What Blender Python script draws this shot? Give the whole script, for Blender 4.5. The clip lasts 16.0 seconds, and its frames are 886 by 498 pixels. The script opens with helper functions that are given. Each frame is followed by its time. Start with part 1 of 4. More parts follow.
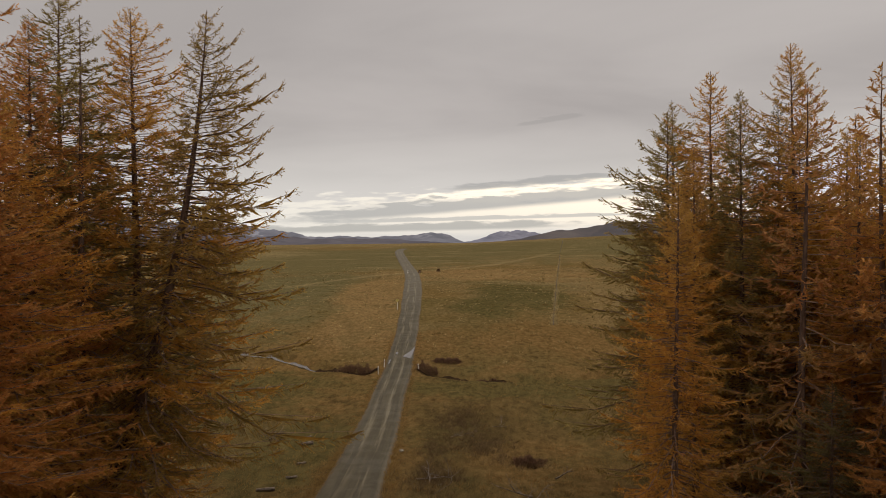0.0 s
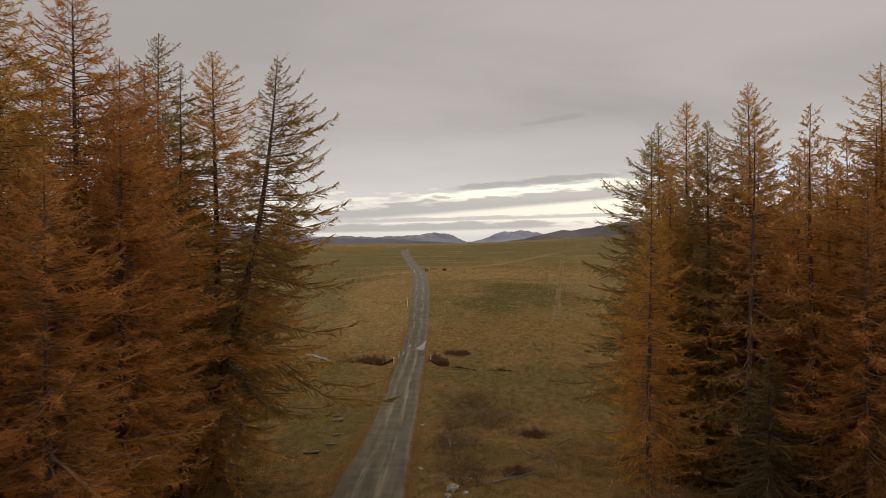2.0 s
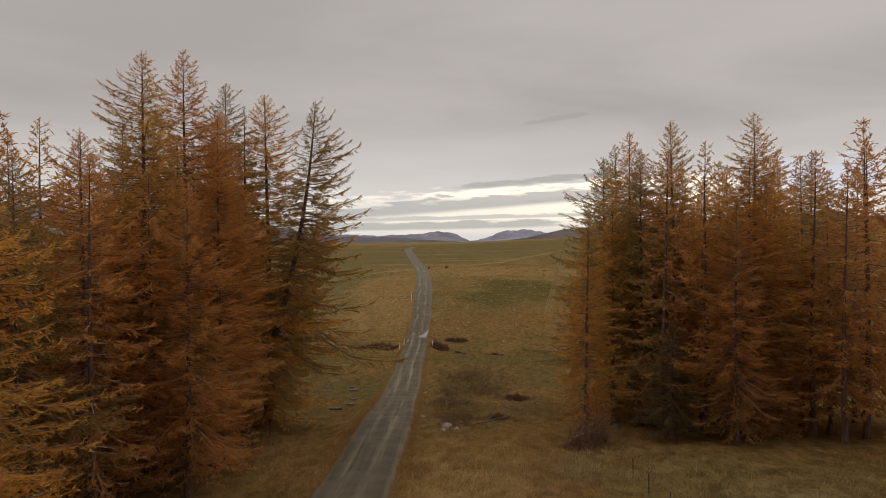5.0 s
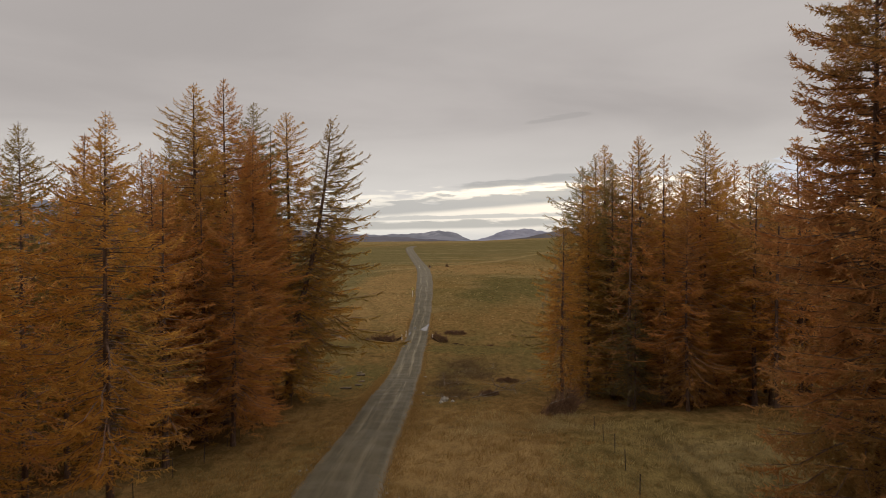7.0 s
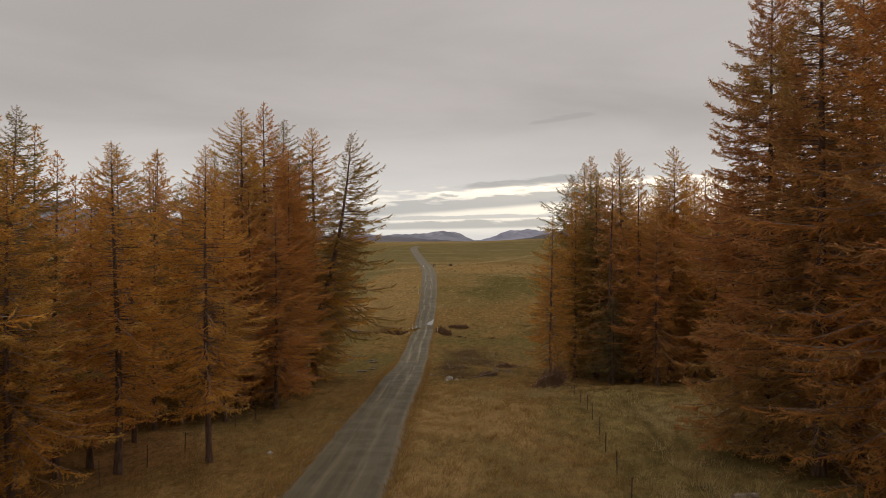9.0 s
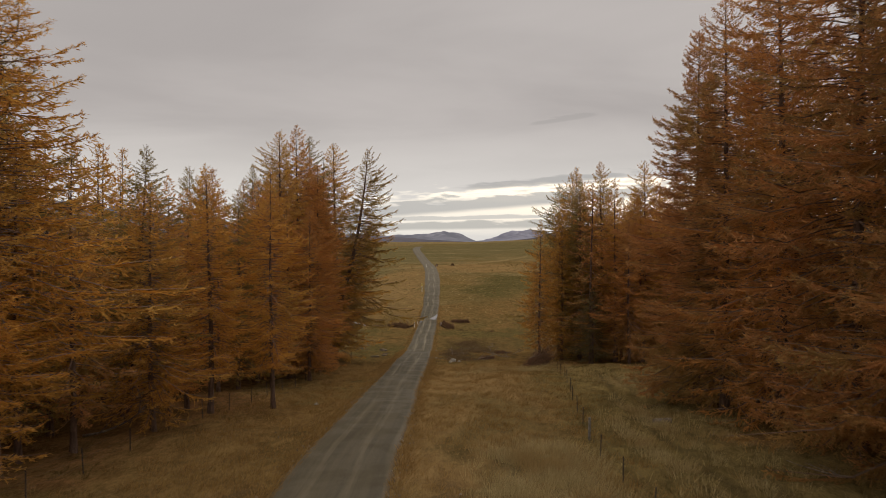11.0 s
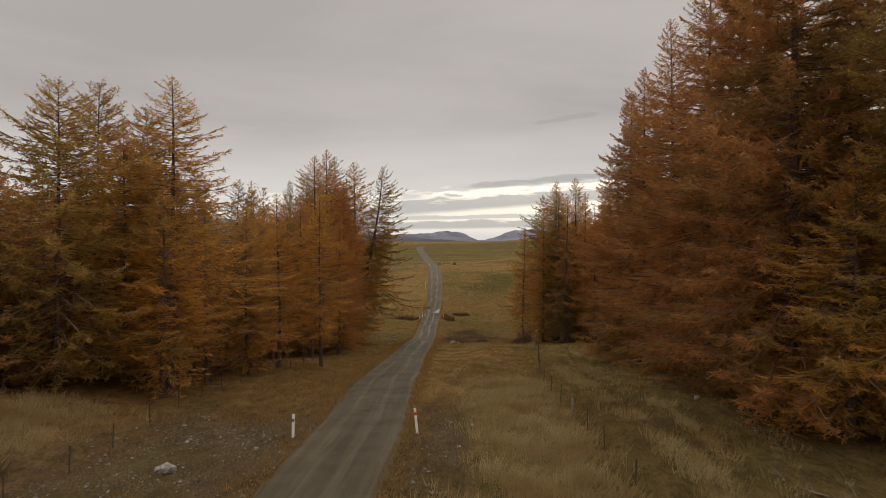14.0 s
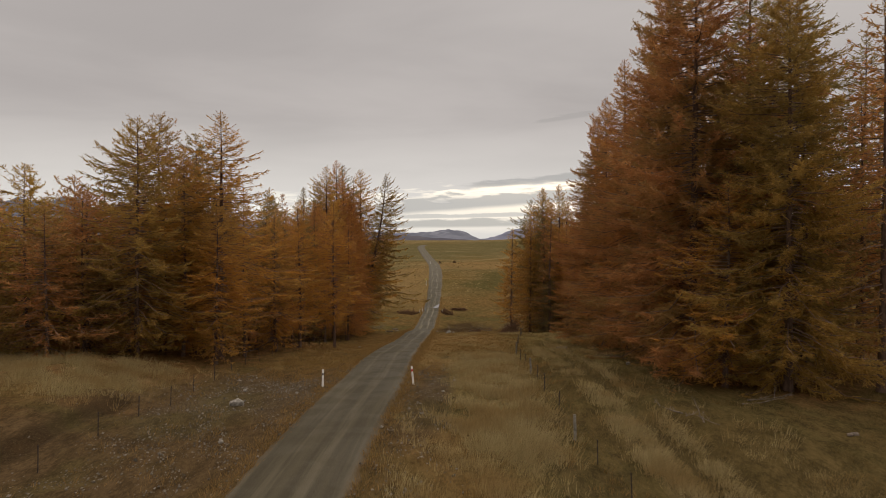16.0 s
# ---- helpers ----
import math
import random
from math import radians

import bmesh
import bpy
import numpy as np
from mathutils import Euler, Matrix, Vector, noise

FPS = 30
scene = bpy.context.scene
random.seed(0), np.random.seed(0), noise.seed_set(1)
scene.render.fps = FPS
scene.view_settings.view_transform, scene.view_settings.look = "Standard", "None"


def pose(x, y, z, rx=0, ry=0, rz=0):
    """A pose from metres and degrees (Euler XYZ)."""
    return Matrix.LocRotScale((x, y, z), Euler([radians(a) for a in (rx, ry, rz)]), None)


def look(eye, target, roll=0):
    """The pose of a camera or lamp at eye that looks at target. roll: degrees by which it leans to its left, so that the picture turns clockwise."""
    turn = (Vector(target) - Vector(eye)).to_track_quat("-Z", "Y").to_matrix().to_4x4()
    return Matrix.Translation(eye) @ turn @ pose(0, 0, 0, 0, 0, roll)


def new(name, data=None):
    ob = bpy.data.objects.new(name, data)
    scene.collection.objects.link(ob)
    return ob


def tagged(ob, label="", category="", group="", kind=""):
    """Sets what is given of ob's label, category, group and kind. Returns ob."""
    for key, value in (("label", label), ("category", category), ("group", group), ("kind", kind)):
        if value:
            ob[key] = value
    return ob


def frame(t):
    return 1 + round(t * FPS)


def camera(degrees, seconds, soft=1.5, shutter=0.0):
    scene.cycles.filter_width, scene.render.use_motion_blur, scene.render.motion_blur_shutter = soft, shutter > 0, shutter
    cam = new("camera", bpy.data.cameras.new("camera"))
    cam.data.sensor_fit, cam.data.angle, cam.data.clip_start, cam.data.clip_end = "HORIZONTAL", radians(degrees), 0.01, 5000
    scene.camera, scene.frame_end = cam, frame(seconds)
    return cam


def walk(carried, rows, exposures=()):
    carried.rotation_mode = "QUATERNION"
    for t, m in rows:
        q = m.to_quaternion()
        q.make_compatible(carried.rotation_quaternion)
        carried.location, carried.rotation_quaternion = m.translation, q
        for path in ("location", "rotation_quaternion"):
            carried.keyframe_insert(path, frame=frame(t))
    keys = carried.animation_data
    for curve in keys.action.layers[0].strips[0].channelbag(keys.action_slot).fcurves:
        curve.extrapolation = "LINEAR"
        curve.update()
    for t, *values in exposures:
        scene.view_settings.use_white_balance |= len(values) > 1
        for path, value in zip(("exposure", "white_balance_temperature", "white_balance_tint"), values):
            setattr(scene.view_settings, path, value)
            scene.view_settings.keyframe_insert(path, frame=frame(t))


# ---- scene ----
cam = camera(63.8, 16.0, soft=0.7, shutter=0.5)
METRES, EYE, TILT, LEAN, TURN = 77.0, 9.8, -0.5, 0.5, 0.0
ROWS = [
    (0.0, 0.0, 0.0, 0.0, 0.0, 0.0, -0.0),
    (0.5, -0.0049, -0.0243, -0.0005, 0.05, 0.02, -0.03),
    (1.0, -0.0093, -0.0489, -0.0008, 0.11, 0.02, -0.04),
    (1.5, -0.013, -0.0745, -0.0008, 0.15, 0.02, -0.05),
    (2.0, -0.0154, -0.1008, -0.001, 0.24, 0.01, -0.08),
    (2.5, -0.017, -0.128, -0.0015, 0.3, 0.02, -0.1),
    (3.0, -0.0173, -0.1563, -0.0017, 0.37, -0.01, -0.07),
    (3.5, -0.0161, -0.1852, -0.0019, 0.42, -0.02, -0.08),
    (4.0, -0.0136, -0.2144, -0.0022, 0.46, -0.05, -0.1),
    (6.5, -0.0045, -0.3492, -0.0043, 0.56, -0.13, -0.23),
    (7.0, -0.0044, -0.3766, -0.0049, 0.59, -0.15, -0.26),
    (7.5, -0.0047, -0.4047, -0.0055, 0.66, -0.14, -0.3),
    (8.0, -0.0053, -0.4322, -0.0059, 0.73, -0.15, -0.33),
    (8.5, -0.0058, -0.4626, -0.0066, 0.79, -0.14, -0.36),
    (9.0, -0.0061, -0.494, -0.0071, 0.86, -0.13, -0.39),
    (11.5, -0.0082, -0.6715, -0.0087, 1.01, -0.09, -0.42),
    (12.0, -0.0082, -0.7066, -0.0081, 1.05, -0.1, -0.45),
    (12.5, -0.0076, -0.7427, -0.0074, 1.07, -0.12, -0.47),
    (13.0, -0.0065, -0.7791, -0.0064, 1.12, -0.13, -0.49),
    (13.5, -0.0049, -0.8159, -0.0055, 1.15, -0.13, -0.51),
    (14.0, -0.0031, -0.8536, -0.005, 1.19, -0.15, -0.49),
    (14.5, -0.0011, -0.8908, -0.0043, 1.22, -0.18, -0.52),
    (15.0, 0.0012, -0.9278, -0.0041, 1.24, -0.19, -0.55),
    (15.5, 0.0048, -0.9641, -0.0037, 1.29, -0.23, -0.55),
    (16.0, 0.0093, -0.9974, -0.0033, 1.34, -0.27, -0.56),
]
walk(cam, [(t, pose(0, 0, EYE, TILT, LEAN, TURN) @ pose(METRES * x, METRES * y, METRES * z, 90 + pitch, roll, yaw)) for t, x, y, z, yaw, pitch, roll in ROWS], exposures=((0, 0.02, 6660, 10.0), (7, 0.07, 6660, 10.0), (16, 0.09, 6660, 10.0)))

# ---- light ----
SUN_EL, SUN_AZ = 24.0, 14.0      # degrees above the horizon, degrees clockwise from +y


def make_world():
    w = bpy.data.worlds.new("overcast_sky")
    scene.world = w
    w.use_nodes = True
    n, l = w.node_tree.nodes, w.node_tree.links
    n.clear()
    out = n.new("ShaderNodeOutputWorld")
    bg = n.new("ShaderNodeBackground")
    tc = n.new("ShaderNodeTexCoord")
    sep = n.new("ShaderNodeSeparateXYZ")
    l.new(tc.outputs["Generated"], sep.inputs[0])

    def m(op, a, b=None, c=None):
        k = n.new("ShaderNodeMath")
        k.operation = op
        for i, v in enumerate((a, b, c)):
            if v is None:
                continue
            if isinstance(v, (int, float)):
                k.inputs[i].default_value = v
            else:
                l.new(v, k.inputs[i])
        return k.outputs[0]

    def band(v, lo, hi):
        k = n.new("ShaderNodeMapRange")
        k.interpolation_type = "SMOOTHSTEP"
        l.new(v, k.inputs[0])
        k.inputs[1].default_value, k.inputs[2].default_value = lo, hi
        return k.outputs[0]

    def mixc(f, a, b):
        k = n.new("ShaderNodeMix")
        k.data_type = "RGBA"
        for i, v in ((0, f), (6, a), (7, b)):
            if isinstance(v, (tuple, float)):
                k.inputs[i].default_value = v if isinstance(v, float) else (*v, 1)
            else:
                l.new(v, k.inputs[i])
        return k.outputs[2]

    x, y, z = sep.outputs
    up = m("MAXIMUM", z, 0.0)
    den = m("ADD", up, 0.045)
    com = n.new("ShaderNodeCombineXYZ")
    l.new(m("DIVIDE", x, den), com.inputs[0])
    l.new(m("DIVIDE", y, den), com.inputs[1])

    def cloud(scale, detail, rough, dist, shift):
        mp = n.new("ShaderNodeMapping")
        mp.inputs["Location"].default_value = shift
        l.new(com.outputs[0], mp.inputs[0])
        k = n.new("ShaderNodeTexNoise")
        k.inputs["Scale"].default_value, k.inputs["Detail"].default_value = scale, detail
        k.inputs["Roughness"].default_value, k.inputs["Distortion"].default_value = rough, dist
        l.new(mp.outputs[0], k.inputs["Vector"])
        return k.outputs["Fac"]

    sky = n.new("ShaderNodeTexSky")
    sky.sky_type = "NISHITA"
    sky.sun_disc = False
    sky.sun_elevation, sky.sun_rotation = radians(SUN_EL), radians(SUN_AZ)
    sky.dust_density = 4.0
    clear = n.new("ShaderNodeMix")
    clear.data_type = "RGBA"
    clear.blend_type = "MULTIPLY"
    clear.inputs[0].default_value = 1.0
    l.new(sky.outputs[0], clear.inputs[6])
    clear.inputs[7].default_value = (0.10, 0.10, 0.10, 1)
    # the high unbroken deck: grey, with soft folds, paler towards the horizon ahead
    folds = cloud(0.5, 5.0, 0.5, 0.4, (3.1, 0.4, 0.0))
    deck = mixc(band(folds, 0.3, 0.72), (0.39, 0.365, 0.36), (0.49, 0.46, 0.45))
    low = mixc(band(z, 0.03, 0.19), (0.68, 0.66, 0.635), deck)
    # low banks lying across the opening, given by bearing and height
    front = m("MAXIMUM", y, 0.05)
    u, v = m("DIVIDE", x, front), m("DIVIDE", z, front)
    wisp = n.new("ShaderNodeTexNoise")
    wisp.inputs["Scale"].default_value, wisp.inputs["Detail"].default_value = 1.0, 6.0
    cw = n.new("ShaderNodeCombineXYZ")
    l.new(m("MULTIPLY", u, 22.0), cw.inputs[0])
    l.new(m("MULTIPLY", v, 130.0), cw.inputs[1])
    l.new(cw.outputs[0], wisp.inputs["Vector"])
    fray = m("SUBTRACT", wisp.outputs["Fac"], 0.5)

    def bank(uc, vc, slope, hu, hv, rag):
        du = m("SUBTRACT", u, uc)
        dv = m("SUBTRACT", m("SUBTRACT", v, vc), m("MULTIPLY", du, slope))
        dv = m("ADD", dv, m("MULTIPLY", fray, hv * rag))
        r = m("SQRT", m("ADD", m("POWER", m("ABSOLUTE", m("DIVIDE", du, hu)), 4.0), m("POWER", m("DIVIDE", dv, hv), 2.0)))
        r = m("ADD", r, m("MULTIPLY", fray, 1.8))
        return m("SUBTRACT", 1.0, band(r, 0.5, 1.2))

    lift = mixc(band(z, 0.30, 0.95), (1.0, 1.0, 1.0), (3.05, 2.95, 2.85))
    lifted = n.new("ShaderNodeMix")
    lifted.data_type, lifted.blend_type = "RGBA", "MULTIPLY"
    lifted.inputs[0].default_value = 1.0
    l.new(low, lifted.inputs[6])
    l.new(lift, lifted.inputs[7])
    col = lifted.outputs[2]
    glow = mixc(0.2, (0.90, 0.92, 0.89), clear.outputs[2])
    col = mixc(m("MULTIPLY", bank(0.06, 0.040, 0.028, 0.60, 0.030, 1.2), 0.6), col, glow)
    col = mixc(m("MULTIPLY", bank(0.17, 0.072, 0.05, 0.22, 0.012, 1.0), 0.75), col, glow)
    col = mixc(m("MULTIPLY", bank(0.52, 0.085, 0.0, 0.09, 0.03, 1.2), 0.6), col, (0.62, 0.68, 0.80))
    col = mixc(m("MULTIPLY", bank(0.06, 0.056, 0.075, 0.30, 0.011, 1.6), 0.85), col, (0.43, 0.43, 0.425))
    col = mixc(m("MULTIPLY", bank(0.13, 0.0855, 0.085, 0.13, 0.0055, 1.4), 0.8), col, (0.40, 0.395, 0.39))
    col = mixc(m("MULTIPLY", bank(0.06, 0.0345, 0.02, 0.26, 0.003, 1.6), 0.7), col, (0.47, 0.47, 0.46))
    col = mixc(m("MULTIPLY", bank(-0.05, 0.0225, 0.012, 0.24, 0.0065, 1.4), 0.85), col, (0.44, 0.435, 0.415))
    col = mixc(m("MULTIPLY", bank(0.155, 0.172, 0.15, 0.05, 0.004, 2.0), 0.45), col, (0.34, 0.325, 0.32))
    l.new(col, bg.inputs["Color"])
    bg.inputs["Strength"].default_value = 1.0
    l.new(bg.outputs[0], out.inputs[0])


make_world()
sun_data = bpy.data.lights.new("sun", "SUN")
sun_data.energy, sun_data.angle, sun_data.color = 0.5, radians(25), (1.0, 0.95, 0.87)
sun = new("sun", sun_data)
sun.matrix_world = look((0, 0, 0), (-math.sin(radians(SUN_AZ)) * math.cos(radians(SUN_EL)), -math.cos(radians(SUN_AZ)) * math.cos(radians(SUN_EL)), -math.sin(radians(SUN_EL))))


# ---- materials ----
class Mat:
    """A small builder for node materials."""

    def __init__(self, name, rough=0.9, spec=0.25):
        self.mat = bpy.data.materials.new(name)
        self.mat.use_nodes = True
        self.n, self.l = self.mat.node_tree.nodes, self.mat.node_tree.links
        self.b = self.n["Principled BSDF"]
        self.b.inputs["Roughness"].default_value = rough
        self.b.inputs["Specular IOR Level"].default_value = spec
        self.pos = self.n.new("ShaderNodeNewGeometry").outputs["Position"]

    def put(self, node, i, v):
        if isinstance(v, (int, float)):
            node.inputs[i].default_value = v
        elif isinstance(v, tuple):
            node.inputs[i].default_value = (*v, 1) if len(v) == 3 and node.inputs[i].type == "RGBA" else v
        else:
            self.l.new(v, node.inputs[i])

    def noise(self, scale, detail=4.0, rough=0.55, stretch=None, dist=0.0):
        k = self.n.new("ShaderNodeTexNoise")
        k.inputs["Scale"].default_value, k.inputs["Detail"].default_value = scale, detail
        k.inputs["Roughness"].default_value, k.inputs["Distortion"].default_value = rough, dist
        v = self.pos
        if stretch:
            mp = self.n.new("ShaderNodeMapping")
            mp.inputs["Scale"].default_value = stretch
            self.l.new(v, mp.inputs[0])
            v = mp.outputs[0]
        self.l.new(v, k.inputs["Vector"])
        return k.outputs["Fac"]

    def ramp(self, v, lo, hi):
        k = self.n.new("ShaderNodeMapRange")
        k.interpolation_type = "SMOOTHSTEP"
        self.put(k, 0, v)
        k.inputs[1].default_value, k.inputs[2].default_value = lo, hi
        return k.outputs[0]

    def math(self, op, a, b=0.0):
        k = self.n.new("ShaderNodeMath")
        k.operation = op
        self.put(k, 0, a)
        self.put(k, 1, b)
        return k.outputs[0]

    def mix(self, f, a, b, blend="MIX"):
        k = self.n.new("ShaderNodeMix")
        k.data_type = "RGBA"
        k.blend_type = blend
        self.put(k, 0, f)
        self.put(k, 6, a)
        self.put(k, 7, b)
        return k.outputs[2]

    def random(self):
        return self.n.new("ShaderNodeObjectInfo").outputs["Random"]

    def island(self):
        return self.n.new("ShaderNodeNewGeometry").outputs["Random Per Island"]

    def axis(self, i):
        k = self.n.new("ShaderNodeSeparateXYZ")
        self.l.new(self.pos, k.inputs[0])
        return k.outputs[i]

    def bump(self, v, strength, dist):
        k = self.n.new("ShaderNodeBump")
        k.inputs["Strength"].default_value, k.inputs["Distance"].default_value = strength, dist
        self.l.new(v, k.inputs["Height"])
        self.l.new(k.outputs[0], self.b.inputs["Normal"])

    def done(self, col, rough=None):
        self.put(self.b, "Base Color", col)
        if rough is not None:
            self.put(self.b, "Roughness", rough)
        return self.mat


def foliage_mat(name, dark, mid, light, turned):
    k = Mat(name, 0.8, 0.2)
    f = k.mix(k.ramp(k.noise(0.45, 3.0), 0.35, 0.68), mid, light)
    f = k.mix(k.math("MULTIPLY", k.ramp(k.island(), 0.35, 1.0), 0.7), f, dark)
    f = k.mix(k.math("MULTIPLY", k.random(), 0.45), f, mid)
    # boughs that have turned further or less far than the rest
    f = k.mix(k.math("MULTIPLY", k.ramp(k.noise(0.20, 4, 0.65), 0.44, 0.62), 0.75), f, turned)
    # single needle tufts: bright tips between brown spurs
    tufts = k.noise(13.0, 3.0, 0.7)
    f = k.mix(k.math("MULTIPLY", k.ramp(tufts, 0.54, 0.40), 0.3), f, (0.17, 0.095, 0.048))
    f = k.mix(k.math("MULTIPLY", k.ramp(tufts, 0.56, 0.70), 0.5), f, tuple(min(0.8, v * 1.5) for v in light))
    mat = k.done(f)
    tr = k.n.new("ShaderNodeBsdfTranslucent")
    k.l.new(f, tr.inputs["Color"])
    mx = k.n.new("ShaderNodeMixShader")
    mx.inputs[0].default_value = 0.70
    k.l.new(k.b.outputs[0], mx.inputs[1])
    k.l.new(tr.outputs[0], mx.inputs[2])
    k.l.new(mx.outputs[0], k.n["Material Output"].inputs[0])
    return mat


def bark_mat():
    k = Mat("larch_bark", 0.95, 0.1)
    c = k.mix(k.ramp(k.noise(9, 5, 0.6, (1, 1, 0.25)), 0.35, 0.7), (0.080, 0.052, 0.039), (0.175, 0.114, 0.082))
    k.bump(k.noise(14, 4, 0.6, (1, 1, 0.2)), 0.8, 0.03)
    return k.done(c)


def plain_mat(name, a, b, scale, rough=0.85, bump=0.3, spec=0.2):
    k = Mat(name, rough, spec)
    c = k.mix(k.ramp(k.noise(scale, 5), 0.3, 0.7), a, b)
    k.bump(k.noise(scale * 3, 3), bump, 0.02)
    return k.done(c)


def ground_mat():
    k = Mat("rough_pasture", 1.0, 0.0)
    px, py = k.axis(0), k.axis(1)
    along = (1.0, 0.42, 1.0)               # the sward lies with the valley wind
    big = k.noise(0.018, 4, 0.55, (1.0, 0.7, 1.0), 0.6)
    mid = k.noise(0.10, 5, 0.62, (1.0, 0.6, 1.0), 0.5)
    fine = k.noise(1.5, 5, 0.65, along)
    grit = k.noise(8.0, 5, 0.75, along)
    hair = k.noise(26.0, 3, 0.7, along)
    mot = k.math("ADD", k.math("MULTIPLY", fine, 0.5), k.math("MULTIPLY", grit, 0.5))

    def sward(dark, light):
        return k.mix(k.ramp(mot, 0.36, 0.64), dark, light)

    straw = sward((0.086, 0.049, 0.016), (0.205, 0.128, 0.048))
    olive = sward((0.042, 0.037, 0.013), (0.118, 0.094, 0.034))
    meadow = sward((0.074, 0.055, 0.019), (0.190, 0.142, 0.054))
    drab = sward((0.050, 0.036, 0.014), (0.135, 0.095, 0.037))
    soil = sward((0.046, 0.030, 0.015), (0.118, 0.077, 0.038))
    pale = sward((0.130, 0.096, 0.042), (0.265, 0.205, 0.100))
    scrub = sward((0.026, 0.020, 0.008), (0.085, 0.058, 0.022))
    litter = sward((0.085, 0.046, 0.018), (0.225, 0.120, 0.046))     # fallen needles under the larches, coloured pale to lift the shade there
    gravel = k.mix(k.ramp(hair, 0.42, 0.66), (0.060, 0.043, 0.026), (0.160, 0.124, 0.080))
    warp = k.math("MULTIPLY", k.math("SUBTRACT", k.noise(0.05, 6, 0.65), 0.5), 1.6)
    ragged = k.math("MULTIPLY", k.math("SUBTRACT", k.noise(0.4, 5, 0.7), 0.5), 1.1)
    warp = k.math("ADD", warp, ragged)

    def patch(cx, cy, rx, ry, soft=0.3):
        dx = k.math("DIVIDE", k.math("SUBTRACT", px, cx), rx)
        dy = k.math("DIVIDE", k.math("SUBTRACT", py, cy), ry)
        r = k.math("SQRT", k.math("ADD", k.math("MULTIPLY", dx, dx), k.math("MULTIPLY", dy, dy)))
        return k.math("SUBTRACT", 1.0, k.ramp(k.math("ADD", r, warp), 1 - soft, 1 + soft))

    c = k.mix(k.math("MULTIPLY", k.ramp(big, 0.47, 0.60), 0.8), straw, olive)
    green = sward((0.070, 0.060, 0.026), (0.152, 0.126, 0.056))
    fawn = sward((0.135, 0.084, 0.032), (0.250, 0.165, 0.070))
    far = k.ramp(py, 70, 170)            # distance haze put into the colour: the open hillside paled, its flecks softened
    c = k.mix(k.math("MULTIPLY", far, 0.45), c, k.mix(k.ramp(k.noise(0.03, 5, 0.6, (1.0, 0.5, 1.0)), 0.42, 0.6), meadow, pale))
    for cx, cy, rx, ry, col, f in (
            (-60, 390, 70, 110, green, 0.9), (-48, 210, 30, 70, green, 0.95), (-70, 130, 34, 30, green, 0.9), (-30, 78, 17, 24, olive, 0.9), (60, 470, 120, 110, green, 0.85), (-160, 440, 70, 60, pale, 0.7), (-30, 680, 220, 110, pale, 0.6),
            (-20, 200, 10, 40, fawn, 0.95), (-15, 140, 8, 28, fawn, 0.9), (20, 270, 40, 34, fawn, 0.95), (14, 120, 22, 18, straw, 0.85),
            (9, 162, 7, 15, olive, 0.95), (20, 190, 13, 34, olive, 0.95), (2, 60, 26, 24, drab, 0.7), (2.2, 64, 4.6, 14, scrub, 0.55), (-0.4, 43, 2.8, 9, scrub, 0.5), (5.7, 52, 2.5, 4, scrub, 0.6), (12, 88, 18, 8, olive, 0.8), (-12, 58, 4, 16, olive, 0.8), (9, 52, 7, 9, straw, 0.7), (-4, 56, 2.0, 16, straw, 0.6),
            (0.5, -4, 5.5, 24, fawn, 0.95), (-10, -4, 4, 26, straw, 0.7), (11, -12, 6, 36, meadow, 0.9), (-11.8, -47, 6.0, 18, soil, 0.95), (-10.2, -37, 3.6, 5, gravel, 0.5), (-1.2, -44, 2.0, 14, soil, 0.9), (-0.6, -38, 1.3, 9, gravel, 0.6), (-12.5, -43, 1.6, 4, gravel, 0.5), (-22.5, -38, 6.0, 4.8, pale, 0.7),
            (2.4, -36, 2.4, 16, meadow, 0.8), (2.8, -30, 2.3, 15, pale, 0.9), (1.6, -48, 1.8, 5, pale, 0.45), (7.9, -49, 0.6, 7, pale, 0.3), (0.4, -52, 2.6, 6, straw, 0.8), (5.7, -47, 1.7, 9, soil, 0.95), (7.6, -40, 3.2, 15, drab, 0.9), (8.3, -49, 0.8, 9, pale, 0.6), (18, -50, 10, 13, drab, 0.95), (-22, -56, 8, 10, soil, 0.8), (-22, 0, 8, 38, litter, 0.9), (17, 9, 8, 9, meadow, 0.8), (14.0, 6, 3.5, 6, pale, 0.6), (20, 34, 9, 12, litter, 0.9), (20, -20, 7, 22, litter, 0.9), (-0.9, -37, 1.1, 11, soil, 0.85), (-0.7, -35, 0.8, 6, gravel, 0.6)):
        c = k.mix(k.math("MULTIPLY", patch(cx, cy, rx, ry), f), c, col)
    # bare trodden earth in the ruts of the farm track and at the cut bank
    tx = k.math("ADD", 8.1, k.math("MULTIPLY", 0.0018, k.math("POWER", k.math("ADD", py, 30.0), 2.0)))
    for side, worn in ((0.45, 0.45), (1.75, 0.25)):
        d = k.math("ADD", k.math("ABSOLUTE", k.math("SUBTRACT", px, k.math("ADD", tx, side))), k.math("MULTIPLY", ragged, 0.35))
        near = k.math("SUBTRACT", 1.0, k.ramp(k.math("ABSOLUTE", k.math("ADD", py, 22.0)), 26.0, 44.0))
        c = k.mix(k.math("MULTIPLY", k.math("SUBTRACT", 1.0, k.ramp(d, 0.08, 0.36)), k.math("MULTIPLY", near, worn)), c, (0.036, 0.028, 0.013))
    d = k.math("ADD", k.math("ABSOLUTE", k.math("ADD", px, 16.1)), k.math("MULTIPLY", ragged, 1.4))
